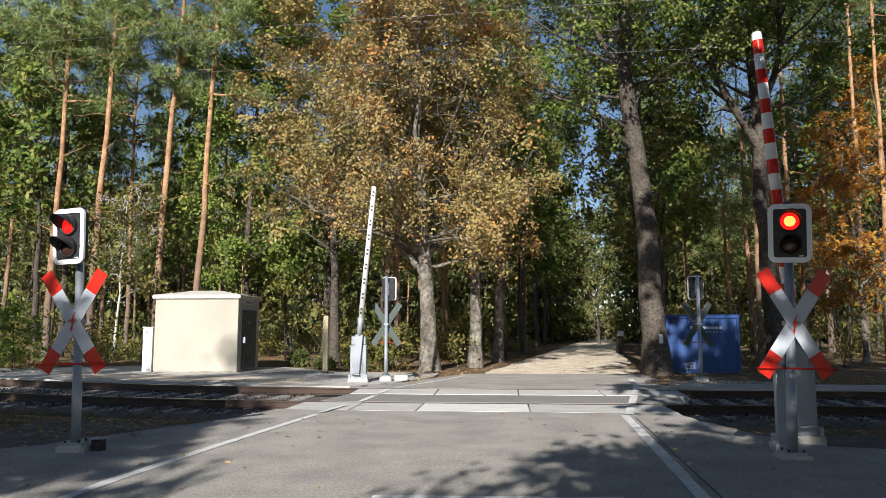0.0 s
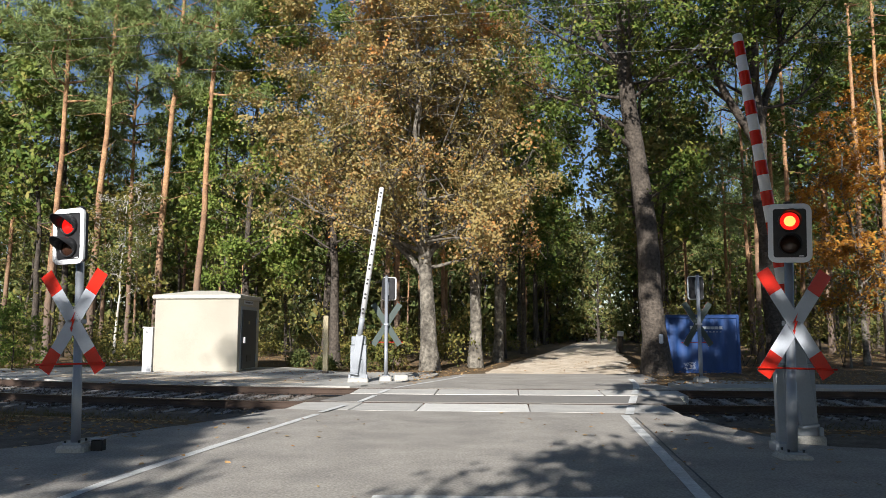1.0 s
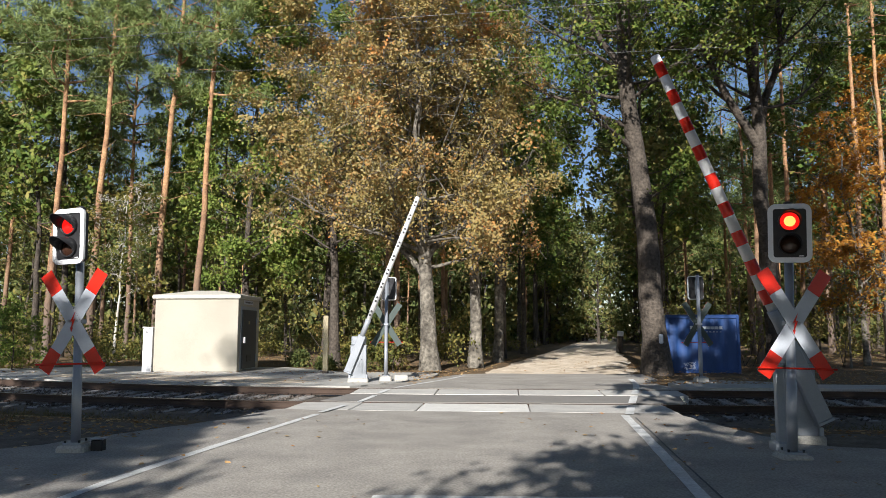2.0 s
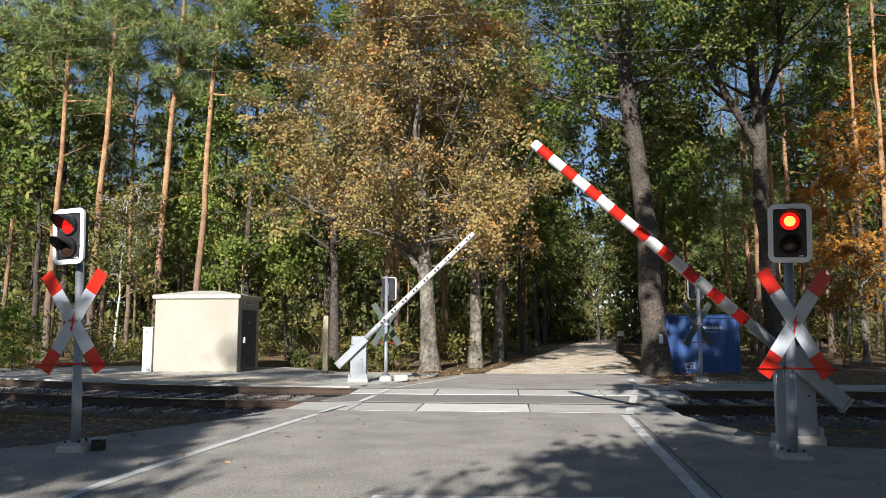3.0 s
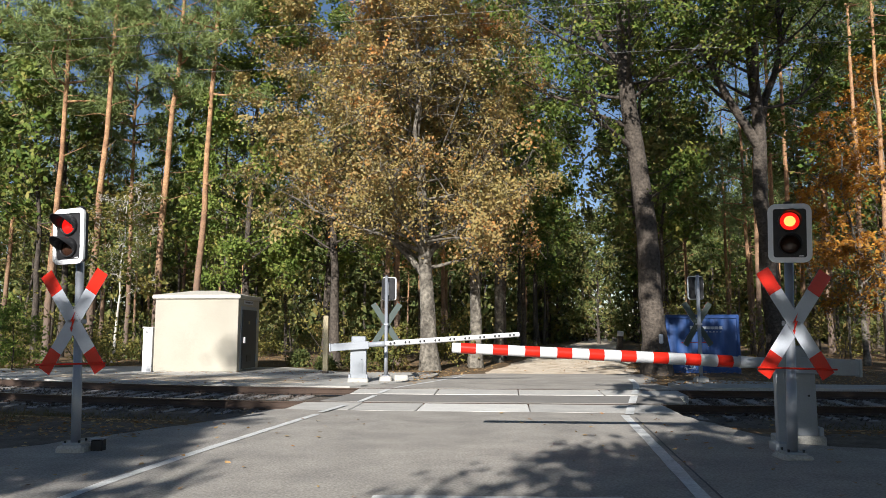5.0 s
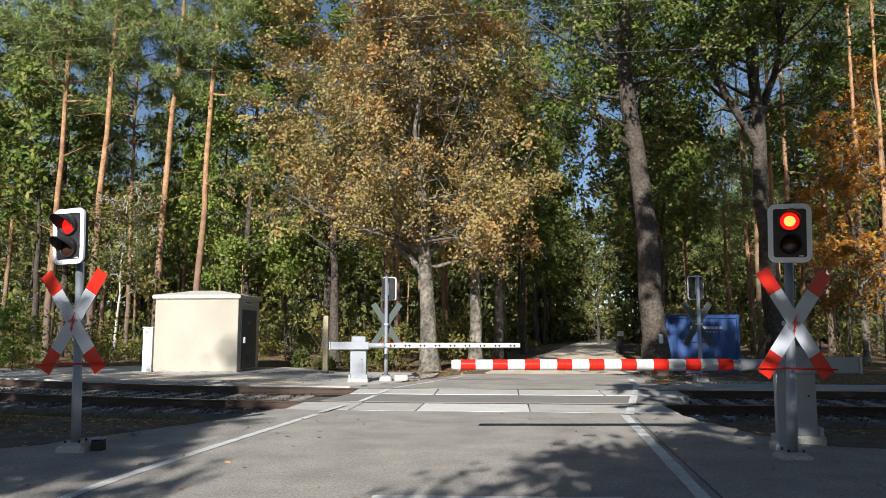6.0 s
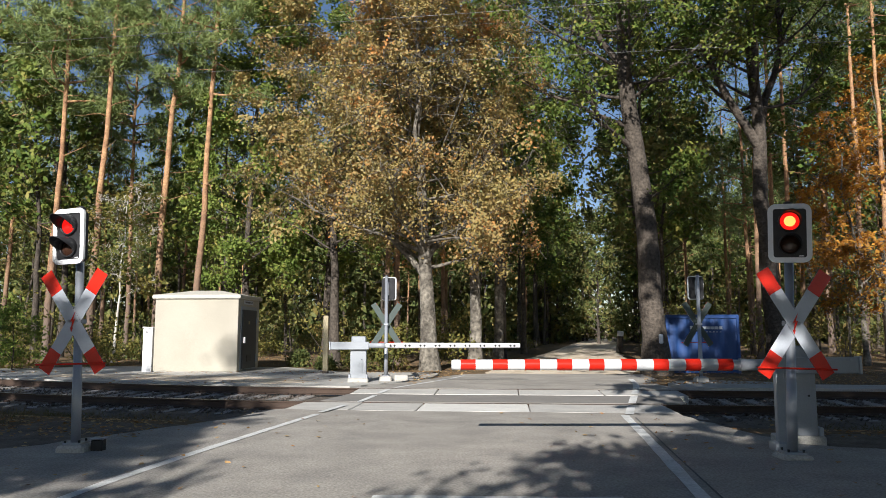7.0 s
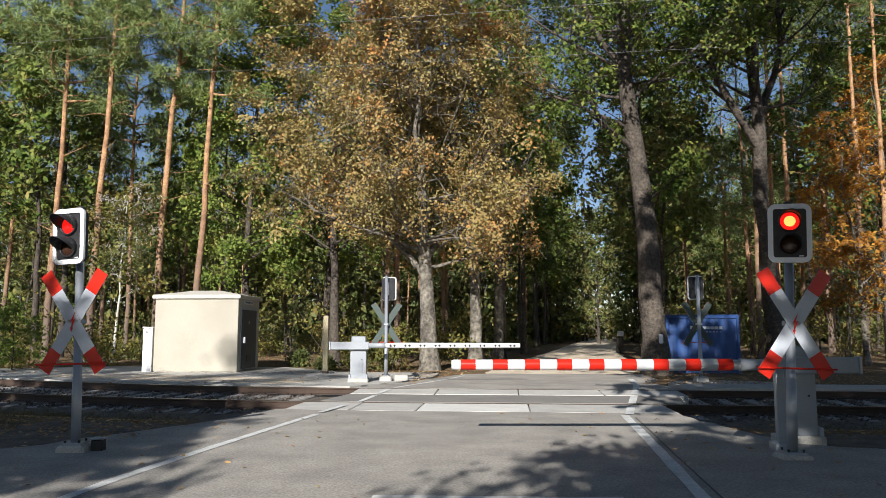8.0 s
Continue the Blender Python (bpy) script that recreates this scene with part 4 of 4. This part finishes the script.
def build_shade_trees():
    """Unseen oaks behind and beside the camera, added to throw shade over the road."""
    a = plant("oak_tree", at(4.2, -8.0, 0), tree_parts(91, 17, 0.3, 0.25, 3.9, 26, 6500, 0.46, spread=0.42, twigs=4, thin=0.35, fine=False), OAK_BARK, LEAF_OAK, "unseen leafy green oak added to shade the crossing", group="roadside oaks", sides=8)
    limbs = [((0, 0, 4.8), (-1, -0.2, 0.0), 4.8, 0.09), ((0, 0, 5.5), (-1, 0.05, 0.0), 2.8, 0.08), ((0, 0, 5.3), (-1, -0.1, 0.0), 3.4, 0.08), ((0, 0, 4.9), (-0.8, 0.3, 0.0), 2.8, 0.07)]
    plant("oak_tree", at(2.5, -4.6, 0), tree_parts(92, 9.8, 0.24, 0.45, 1.8, 12, 24000, 0.2, forks=limbs, spread=0.36, twigs=4, thin=0.35, fine=False), OAK_BARK, LEAF_OAK, "unseen oak with low boughs added to shade the approach road", group="roadside oaks", sides=8)
    plant("oak_tree", at(9.3, 12.2, 0), tree_parts(93, 22, 0.26, 0.42, 3.3, 26, 15000, 0.32, spread=0.4, twigs=4, thin=0.35, fine=False), OAK_BARK, LEAF_OAK, "unseen tall slim oak beside the railway track, added for shade", group="roadside oaks", sides=8)
    plant("oak_tree", at(-13.8, -17.0, 0), tree_parts(94, 22.5, 0.24, 0.7, 2.7, 18, 1900, 0.36, spread=0.5, twigs=4, thin=0.35, fine=False), OAK_BARK, LEAF_OAK, "unseen tall thinly leaved oak added for dappled shade", group="roadside oaks", sides=8)
    for x, y, turn, size in SHADE:
        e = copy_thing(a, at(x, y, turn))
        e.scale = (size, size, size)


# out-of-view oaks, placed so that their shade falls on signals, aprons and track
SHADE = [(-8.9, -2.0, 60, 0.5), (-9.4, -9.0, 230, 0.6), (-18.4, 4.5, 120, 0.85), (-9.7, -5.5, 40, 0.6), (6.5, -13.0, 200, 1.05), (5.9, 2.5, 100, 1.02), (-12.9, -16.0, 300, 0.8), (8.5, -24.0, 20, 1.15), (-11.5, -1.0, 77, 0.58), (-16.0, -25.0, 150, 0.95), (13.5, -4.0, 150, 1.1), (5.2, -6.0, 140, 0.8), (9.6, 4.0, 33, 0.8), (13.6, 5.5, 80, 0.66), (-15.5, -8.0, 10, 0.85), (-10.3, 3.4, 210, 0.5)]


# ---- signals ----
def signal(name, m, facing, label, core=False, turned=0.0):
    """Post with a two-lamp head and a crossbuck. It faces -y; the head may be turned on its post."""
    e = thing(name, m, label, "crossing signal", "crossing signals")
    base = box(-0.17, 0.17, -0.17, 0.17, -0.06, 0.10, 0.03)
    part("base", base, CONCRETE, e, "weathered concrete footing")
    part("flange", box(-0.11, 0.11, -0.11, 0.11, 0.10, 0.125, 0.005), GALV, e)
    for dx, dy in ((-1, -1), (1, -1), (-1, 1), (1, 1)):
        part("bolt", tube([(dx * 0.085, dy * 0.085, 0.12), (dx * 0.085, dy * 0.085, 0.155)], [0.014, 0.014], 6), BLACK, e)
    pole = part("pole", tube([(0, 0, 0.12), (0, 0, 0.9), (0, 0, 0.905), (0, 0, 2.96)], [0.056, 0.056, 0.05, 0.05], 16), GALV, e, smooth=True)
    part("pole_cap", tube([(0, 0, 2.95), (0, 0, 2.985), (0, 0, 3.0)], [0.054, 0.05, 0.02], 14), BLACK, e)
    head_at = pose(0, 0, 2.6, 0, 0, turned)
    head = part("signal_head", plate(rounded(0.40, 0.62, 0.05), 0.09), BLACK, e, "black signal board with a white border", at=head_at @ pose(0, -0.19, 0))
    part("white_border", ring_plate(rounded(0.46, 0.68, 0.085), rounded(0.35, 0.565, 0.03), 0.03), BORDER_WHITE, head, at=pose(0, -0.012, 0))
    part("mounting_bracket", box(-0.05, 0.05, 0.09, 0.16, -0.2, 0.2, 0.01), GALV, head)
    part("maker_plate", plate(rounded(0.05, 0.012, 0.004, cx=0.12, cz=-0.265), 0.003), WHITE_PAINT, head, at=pose(0, -0.003, 0))
    for z, on in ((0.135, True), (-0.135, False)):
        ring = [(0.122, 0.0), (0.122, -0.03), (0.105, -0.03), (0.105, -0.006)]
        bm = bmesh.new()
        n = 24
        rows = [[bm.verts.new((r * math.cos(k * math.tau / n), y, r * math.sin(k * math.tau / n))) for k in range(n)] for r, y in ring]
        for p, q in zip(rows, rows[1:]):
            for k in range(n):
                bm.faces.new((p[k], p[(k + 1) % n], q[(k + 1) % n], q[k]))
        bezel = part("bezel", bm, BLACK, head, smooth=True, at=pose(0, 0, z))
        bm = bmesh.new()
        rows = []
        for y0, r in ((-0.004, 0.106), (-0.016, 0.09), (-0.026, 0.062), (-0.032, 0.03)):
            rows.append([bm.verts.new((r * math.cos(k * math.tau / n), y0, r * math.sin(k * math.tau / n))) for k in range(n)])
        for j, (p, q) in enumerate(zip(rows, rows[1:])):
            for k in range(n):
                f = bm.faces.new((p[k], p[(k + 1) % n], q[(k + 1) % n], q[k]))
                f.material_index = 1 if j > 1 else 0
        f = bm.faces.new(rows[-1])
        f.material_index = 1
        lens = part("lens", bm, LAMP_RED if on else LAMP_OFF, head, "glowing red lens" if on else "dark unlit lens", smooth=True, at=pose(0, 0, z))
        lens.data.materials.append((LAMP_CORE if core else LAMP_RED) if on else LAMP_OFF)
        # hood: an open visor over the lens
        bm = bmesh.new()
        rows = []
        for k in range(19):
            a = radians(-20 + 220 * k / 18)
            deep = 0.07 + 0.19 * max(0.0, math.sin(a)) ** 0.7
            c, s = math.cos(a), math.sin(a)
            rows.append([bm.verts.new(p) for p in ((0.124 * c, 0, 0.124 * s), (0.122 * c, -deep, 0.122 * s - 0.012), (0.115 * c, -deep, 0.115 * s - 0.012), (0.116 * c, 0, 0.116 * s))])
        for p, q in zip(rows, rows[1:]):
            for k in range(3):
                bm.faces.new((p[k], p[k + 1], q[k + 1], q[k]))
        part("hood", bm, BLACK, head, smooth=True, at=pose(0, 0, z))
    # crossbuck: two boards with red ends
    buck = part("crossbuck", plate([(-0.07, 0.02), (0.07, 0.02), (0.07, -0.02), (-0.07, -0.02)], 0.02), GALV, e, "grey-white crossbuck with red ends", at=pose(0, 0, 1.57, 0, 0, facing) @ pose(0, -0.105, 0))
    half, wid = 0.705, 0.168
    for sgn in (1, -1):
        turn = pose(0, 0.004 * (sgn + 1), 0, 0, -sgn * 57.0)
        arm = part("arm", plate([(-half, -wid / 2), (half, -wid / 2), (half, wid / 2), (-half, wid / 2)], 0.004), SIGN_WHITE, buck, at=turn)
        part("back_plate", plate([(-half, -wid / 2), (half, -wid / 2), (half, wid / 2), (-half, wid / 2)], 0.006), SIGN_BACK, buck, at=turn @ pose(0, 0.0045, 0))
        for end in (1, -1):
            x0, x1 = (half - 0.285, half + 0.001) if end > 0 else (-half - 0.001, -half + 0.285)
            part("red_end", plate([(x0, -wid / 2 - 0.001), (x1, -wid / 2 - 0.001), (x1, wid / 2 + 0.001), (x0, wid / 2 + 0.001)], 0.002), RED_PAINT, buck, at=turn @ pose(0, -0.0025 - 0.001 * sgn, 0))
    bolt = [(0.035, 0.125), (-0.035, -0.005), (-0.004, 0.012), (-0.022, -0.075), (-0.036, -0.07), (-0.016, -0.13), (0.006, -0.075), (-0.007, -0.076), (0.034, 0.035), (0.004, 0.02)]
    part("lightning_flash", plate(bolt, 0.002), RED_PAINT, buck, at=pose(0, -0.006, 0))
    part("guard_rod", tube([(-0.47, -0.03, -0.51), (0.47, -0.03, -0.51)], [0.011, 0.011], 8), RED_PAINT, buck, "thin red rod across the lower arms")
    part("clamp", box(-0.07, 0.07, 0.03, 0.17, -0.03, 0.03, 0.01), GALV, buck)
    for z in (1.42, 1.74):
        part("bracket", box(-0.05, 0.05, -0.09, -0.045, z - 0.015, z + 0.015, 0.004), GALV, e, at=pose(0, 0, 0, 0, 0, facing))
    return e


def build_signals():
    signal("crossing_signal", pose(-4.42, 9.05, -0.02, 0, -1.7, 0), -11, "crossing signal lit red with a crossbuck on a grey post", turned=-17)
    signal("crossing_signal", pose(3.97, 8.55, -0.05, 0, 1.8, 0), 5, "crossing signal lit red with a crossbuck beside the barrier", core=True, turned=-20)
    signal("crossing_signal", pose(-1.63, 21.2, 0.07, 0, 0, 180), 0, "crossing signal facing away behind the far barrier", turned=-20)
    signal("crossing_signal", pose(7.18, 20.7, 0.07, 0, 0, 180), 8, "crossing signal facing away beside the container", turned=0)


# ---- barriers ----
def barrier(m, side, label):
    """A half barrier; its boom points along -x for side 1, along +x for side -1, and turns about the pivot. Returns the moving boom."""
    e = thing("level_crossing_barrier", m, label, "crossing barrier", "half barriers")
    part("base", box(-0.28, 0.28, -0.2, 0.2, -0.08, 0.09, 0.02), CONCRETE, e, "concrete footing")
    for dx in (-0.235, 0.235):
        part("foot_bracket", box(dx - 0.03, dx + 0.03, -0.16, -0.02, 0.09, 0.2, 0.008), GALV, e)
    w = 0.205 if side == 1 else 0.22
    body = part("housing", box(-w, w, -0.13, 0.13, 0.09, 0.98, 0.012, 2), GREY_PAINT, e, "light grey steel drive housing")
    part("lid", box(-w - 0.015, w + 0.015, -0.145, 0.145, 0.98, 1.0, 0.006), GREY_PAINT, body)
    part("hatch", box(-0.13, 0.13, -0.139, -0.132, 0.2, 0.9, 0.004), GREY_PAINT, body)
    part("lock", tube([(0.1, -0.139, 0.6), (0.1, -0.15, 0.6)], [0.015, 0.013], 10), BLACK, body)
    for dx in (-0.2, 0.2):
        part("anchor_bolt", tube([(dx, -0.1, 0.08), (dx, -0.1, 0.15)], [0.02, 0.02], 6), BLACK, e)
    part("bearing", box(-0.2, 0.2, -0.12, 0.12, 1.0, 1.24, 0.02), GREY_PAINT, e)
    s = -side
    arm = part("boom", tube([(s * 0.30, 0, 0), (s * 1.0, 0, 0), (s * 1.0, 0, 0), (s * 4.46, 0, 0), (s * 4.48, 0, 0)], [0.066, 0.066, 0.078, 0.066, 0.055], 18), WHITE_PAINT, e, "white boom with red bands" if side == 1 else "white boom with paired dark holes along its back", smooth=False)
    y = -0.25 if side == 1 else 0.25
    arm.data.polygons.foreach_set("use_smooth", [len(p.vertices) == 4 for p in arm.data.polygons])
    part("boom_socket", tube([(s * 0.28, 0, 0), (s * 0.62, 0, 0), (s * 0.76, 0, 0)], [0.072, 0.072, 0.083], 14), GREY_PAINT, arm, smooth=True)
    box_bm = box(min(s * -0.76, s * 0.3), max(s * -0.76, s * 0.3), -0.05, 0.05, -0.11, 0.10, 0.01)
    part("counterweight", box_bm, GREY_PAINT, arm, "grey counterweight beam")
    part("end_plate", box(min(s * -0.8, s * -0.76), max(s * -0.8, s * -0.76), -0.06, 0.06, -0.12, 0.11, 0.008), GALV, arm)
    for k in range(3):
        part("weight_bolt", tube([(s * (-0.66 + 0.27 * k), -0.051, 0.06), (s * (-0.66 + 0.27 * k), -0.06, 0.06)], [0.016, 0.016], 6), GALV, arm)
    for k in range(9):
        x0 = 4.48 - 0.115 - 0.4135 * k
        a, b = s * x0, s * (x0 - 0.195)
        r0, r1 = 0.0665 + 0.0031 * (4.44 - x0), 0.0665 + 0.0031 * (4.44 - x0 + 0.205)
        if side == 1:
            part("red_band", tube([(a, 0, 0), (b, 0, 0)], [r0 + 0.002, r1 + 0.002], 18, cap=False), RED_PAINT, arm, smooth=True)
        else:
            for dx in (-0.055, 0.055):
                c = s * (x0 - 0.1 + dx)
                part("hole", tube([(c, -r0 - 0.006, 0), (c, -r0 + 0.02, 0)], [0.032, 0.032], 10), BLACK, arm)
    return arm


# boom angles over time, degrees above level
NEAR_LIFT = [(0.0, 85.8), (0.5, 85.8), (0.8, 84.1), (1.0, 82.4), (1.5, 76.5), (1.7, 73.2), (2.0, 67.4), (2.4, 58.0), (2.8, 46.5), (3.0, 40.9), (3.5, 26.6), (4.0, 14.0), (4.5, 7.0), (4.7, 5.0), (5.0, 2.8), (5.4, 1.0), (5.8, 0.2), (6.0, 0.0), (8.0, 0.0)]
FAR_LIFT = [(0.0, 84.9), (0.5, 84.9), (0.8, 83.8), (1.0, 82.1), (1.5, 76.7), (1.7, 73.6), (2.0, 68.5), (2.4, 60.0), (2.8, 49.4), (3.0, 44.3), (3.5, 31.0), (4.0, 18.5), (4.5, 9.4), (4.7, 7.0), (5.0, 3.9), (5.4, 1.4), (5.8, 0.3), (6.0, 0.0), (8.0, 0.0)]


def motions():
    walk(NEAR_BOOM, [(t, pose(-0.045, -0.2, 1.0, 0, a, 0)) for t, a in NEAR_LIFT])
    walk(FAR_BOOM, [(t, pose(0, -0.2, 0.99, 0, -a, 0)) for t, a in FAR_LIFT])


# ---- the switch house and things round it ----
def build_house():
    e = thing("switch_house", pose(-7.22, 26.0, 0.0, 0, 0, -3.0), "cream rendered railway switch house with a grey steel door", "switch house")
    w, d, h = 3.0, 2.45, 2.6
    part("plinth", box(-w + 0.03, -0.03, 0.03, d - 0.03, -0.1, 0.06, 0.01), CONCRETE, e)
    bm = box(-w, 0, 0, d, 0.05, h, 0.02, 2)
    part("wall", bm, CREAM, e, "cream rendered concrete walls")
    bm = bmesh.new()
    o = 0.09
    lo = [bm.verts.new(p) for p in ((-w - o, -o, h), (o, -o, h), (o, d + o, h), (-w - o, d + o, h))]
    ed = [bm.verts.new((v.co.x, v.co.y, h + 0.13)) for v in lo]
    top = [bm.verts.new(p) for p in ((-w + 1.0, d / 2 - 0.3, h + 0.33), (-1.0, d / 2 - 0.3, h + 0.33), (-1.0, d / 2 + 0.3, h + 0.33), (-w + 1.0, d / 2 + 0.3, h + 0.33))]
    bm.faces.new(lo[::-1])
    bm.faces.new(top)
    for a, b in ((lo, ed), (ed, top)):
        for i in range(4):
            bm.faces.new((a[i], a[(i + 1) % 4], b[(i + 1) % 4], b[i]))
    bmesh.ops.bevel(bm, geom=bm.edges[:], offset=0.02, segments=2, affect="EDGES")
    part("roof", bm, ROOF, e, "low hipped cream roof slab with a thick rim")
    frame_bm = box(0.0, 0.025, 0.26, 2.05, 0.08, 2.34, 0.004)
    door = part("door", box(0.02, 0.06, 0.36, 1.95, 0.12, 2.22, 0.008), DOOR, e, "dark grey steel door")
    part("door_frame", frame_bm, GREY_PAINT, e)
    part("handle", box(0.06, 0.12, 0.44, 0.54, 1.02, 1.24, 0.01), WHITE_PAINT, door)
    for z in (0.45, 1.8):
        part("hinge", tube([(0.07, 1.93, z - 0.13), (0.07, 1.93, z + 0.13)], [0.022, 0.022], 8), GALV, door)
    part("vent", box(0.06, 0.072, 0.85, 1.35, 0.35, 0.6, 0.004), BLACK, door)
    part("warning_plate", box(0.06, 0.066, 1.0, 1.15, 1.7, 1.82, 0.002), WOOD, door)
    part("name_plate", box(0.0, 0.03, 0.6, 1.6, 2.42, 2.56, 0.004), SIGN_WHITE, e, "small plate over the door")
    bars = bmesh.new()
    for i in range(6):
        box(0.03, 0.033, 0.68 + 0.14 * i, 0.78 + 0.14 * i, 2.46, 2.52, bm=bars)
    part("plate_text", bars, DOOR, e)
    c = thing("electric_cabinet", pose(-10.43, 26.35, 0.0, 0, 0, -3), "white electrical cabinet against the switch house", "electric cabinet")
    part("body", box(-0.17, 0.17, -0.2, 0.2, 0.0, 1.55, 0.015), WHITE_PAINT, c)
    part("cap", box(-0.19, 0.19, -0.23, 0.23, 1.55, 1.6, 0.012), WHITE_PAINT, c)
    part("door", box(-0.14, 0.14, -0.207, -0.2, 0.12, 1.48, 0.003), WHITE_PAINT, c)
    part("label_bar", box(-0.08, 0.02, -0.211, -0.207, 1.4, 1.44), BLACK, c)
    p = thing("timber_post", pose(-4.02, 25.4, 0.0), "yellowish square timber post beside the walkway", "post")
    part("shaft", box(-0.085, 0.085, -0.085, 0.085, -0.1, 1.98, 0.015, 2), WOOD, p)
    part("foot_band", box(-0.1, 0.1, -0.1, 0.1, 0.0, 0.12, 0.02), OAK_BARK, p)


def build_container():
    e = thing("site_container", pose(8.02, 26.6, -0.06, 0, 0, -3), "blue corrugated steel site container under the oaks", "container")
    w, d, h = 2.6, 2.2, 2.08
    bm = bmesh.new()
    n = 26
    line = []
    for i in range(n + 1):
        x = 0.06 + (w - 0.12) * i / n
        line.append((x, 0.0 if (i // 2) % 2 else 0.028))
    lo = [bm.verts.new((x, y, 0.12)) for x, y in line]
    hi = [bm.verts.new((x, y, h - 0.1)) for x, y in line]
    for i in range(n):
        bm.faces.new((lo[i], lo[i + 1], hi[i + 1], hi[i]))
    part("front_wall", bm, BLUE, e, "ribbed blue steel wall")
    part("body", box(0.03, w - 0.03, 0.06, d, 0.05, h - 0.02, 0.01), BLUE, e)
    for x in (0.0, w - 0.1):
        part("corner_post", box(x, x + 0.1, -0.03, 0.08, 0.0, h, 0.012), BLUE, e)
    part("bottom_rail", box(0.1, w - 0.1, -0.02, 0.06, 0.02, 0.13, 0.008), BLUE, e)
    part("top_rail", box(0.1, w - 0.1, -0.025, 0.06, h - 0.11, h, 0.008), BLUE, e)
    part("roof", box(0.02, w - 0.02, 0.0, d, h - 0.02, h + 0.025, 0.008), BLUE, e)
    sign = part("lettering", box(0.86, 1.10, -0.012, -0.006, 1.58, 1.70), SIGN_WHITE, e, "row of white lettering bars")
    for x0, x1 in ((1.3, 1.42), (1.44, 1.56), (1.58, 1.7), (1.72, 1.86), (1.88, 2.0)):
        part("letter_bar", box(x0, x1, -0.012, -0.006, 1.58, 1.68), SIGN_WHITE, sign)
    for i in range(5):
        part("letter_bar", box(1.42 + 0.12 * i, 1.48 + 0.12 * i, -0.012, -0.006, 1.47, 1.50), SIGN_WHITE, sign)
    rng = random.Random(4)
    bm = bmesh.new()
    for _ in range(26):
        x, z = rng.uniform(0.62, 1.0), rng.uniform(0.16, 0.42)
        a = rng.uniform(0, 3.1)
        box(x - 0.05, x + 0.05, -0.004, -0.001, z - 0.009, z + 0.009, bm=bm)
        bmesh.ops.rotate(bm, verts=bm.verts[-8:], cent=(x, 0, z), matrix=Matrix.Rotation(a, 3, "Y"))
    part("scribble", bm, SIGN_WHITE, e, "pale paint scribble")


def build_small():
    # steel channel post beside the near barrier
    e = thing("steel_post", pose(4.11, 9.12, 0.0), "grey steel channel post beside the barrier drive", "post")
    part("channel", box(-0.052, 0.052, -0.04, 0.04, 0.0, 0.98, 0.008), GREY_PAINT, e)
    part("foot", box(-0.12, 0.12, -0.1, 0.1, 0.0, 0.1, 0.012), GALV, e)
    part("cap", box(-0.057, 0.057, -0.045, 0.045, 0.98, 0.995, 0.003), GALV, e)
    e = thing("junction_box", pose(-4.17, 9.1, 0.0), "small dark cable box beside the signal footing", "cable box")
    part("body", box(-0.07, 0.07, -0.06, 0.06, -0.02, 0.13, 0.012), BLACK, e)
    part("lid", box(-0.08, 0.08, -0.07, 0.07, 0.13, 0.15, 0.008), GALV, e)
    e = thing("concrete_block", pose(-1.22, 21.45, 0.05, 0, 0, 12), "weathered concrete block beside the signal footing", "concrete block")
    part("block", box(-0.2, 0.2, -0.16, 0.16, -0.03, 0.15, 0.05, 2), CONCRETE, e)
    # reflector post along the forest track
    e = thing("marker_post", pose(12.0, 50.5, 0.0, 0, 5, 0), "dark marker post with a white top", "post")
    part("shaft", box(-0.2, 0.2, -0.1, 0.1, -0.1, 1.2, 0.04), OAK_BARK, e)
    part("white_top", box(-0.21, 0.21, -0.11, 0.11, 1.1, 1.5, 0.05), WHITE_PAINT, e)
    # cables over the track
    for y0, slope, z, r in ((22.5, -0.16, 11.5, 0.007), (22.6, -0.16, 11.15, 0.003), (23.1, -0.13, 10.2, 0.005)):
        pts = []
        for i in range(41):
            f = i / 40
            x = -45 + 90 * f
            pts.append((x, y0 + slope * x, z + 0.35 * (2 * f - 1) ** 2))
        tagged(mesh_ob("overhead_cable", tube(pts, [r] * 41, 6), CABLE, True), "thin grey overhead cable strung above the track", "cable", "overhead cables")
    for x, y, h in ((-45, 29.75, 12.4), (45, 15.25, 12.4)):
        e = thing("cable_pole", pose(x, y, 0), "grey-brown wooden pole carrying the cables", "pole", "cable poles")
        part("shaft", tube([(0, 0, -0.5), (0, 0, h)], [0.15, 0.11], 12), OAK_BARK, e, smooth=True)


# ---- build ----
build_ground()
build_roads()
build_markings()
build_track()
build_hero_trees()
build_forest()
build_undergrowth()
build_litter()
build_weeds()
build_shade_trees()
build_signals()
NEAR_BOOM = barrier(pose(4.635, 9.8, 0.0), 1, "half barrier with a red and white boom coming down")
FAR_BOOM = barrier(pose(-2.35, 20.7, 0.06), -1, "far half barrier with a white boom coming down")
build_house()
build_container()
build_small()
build_slabs()
motions()
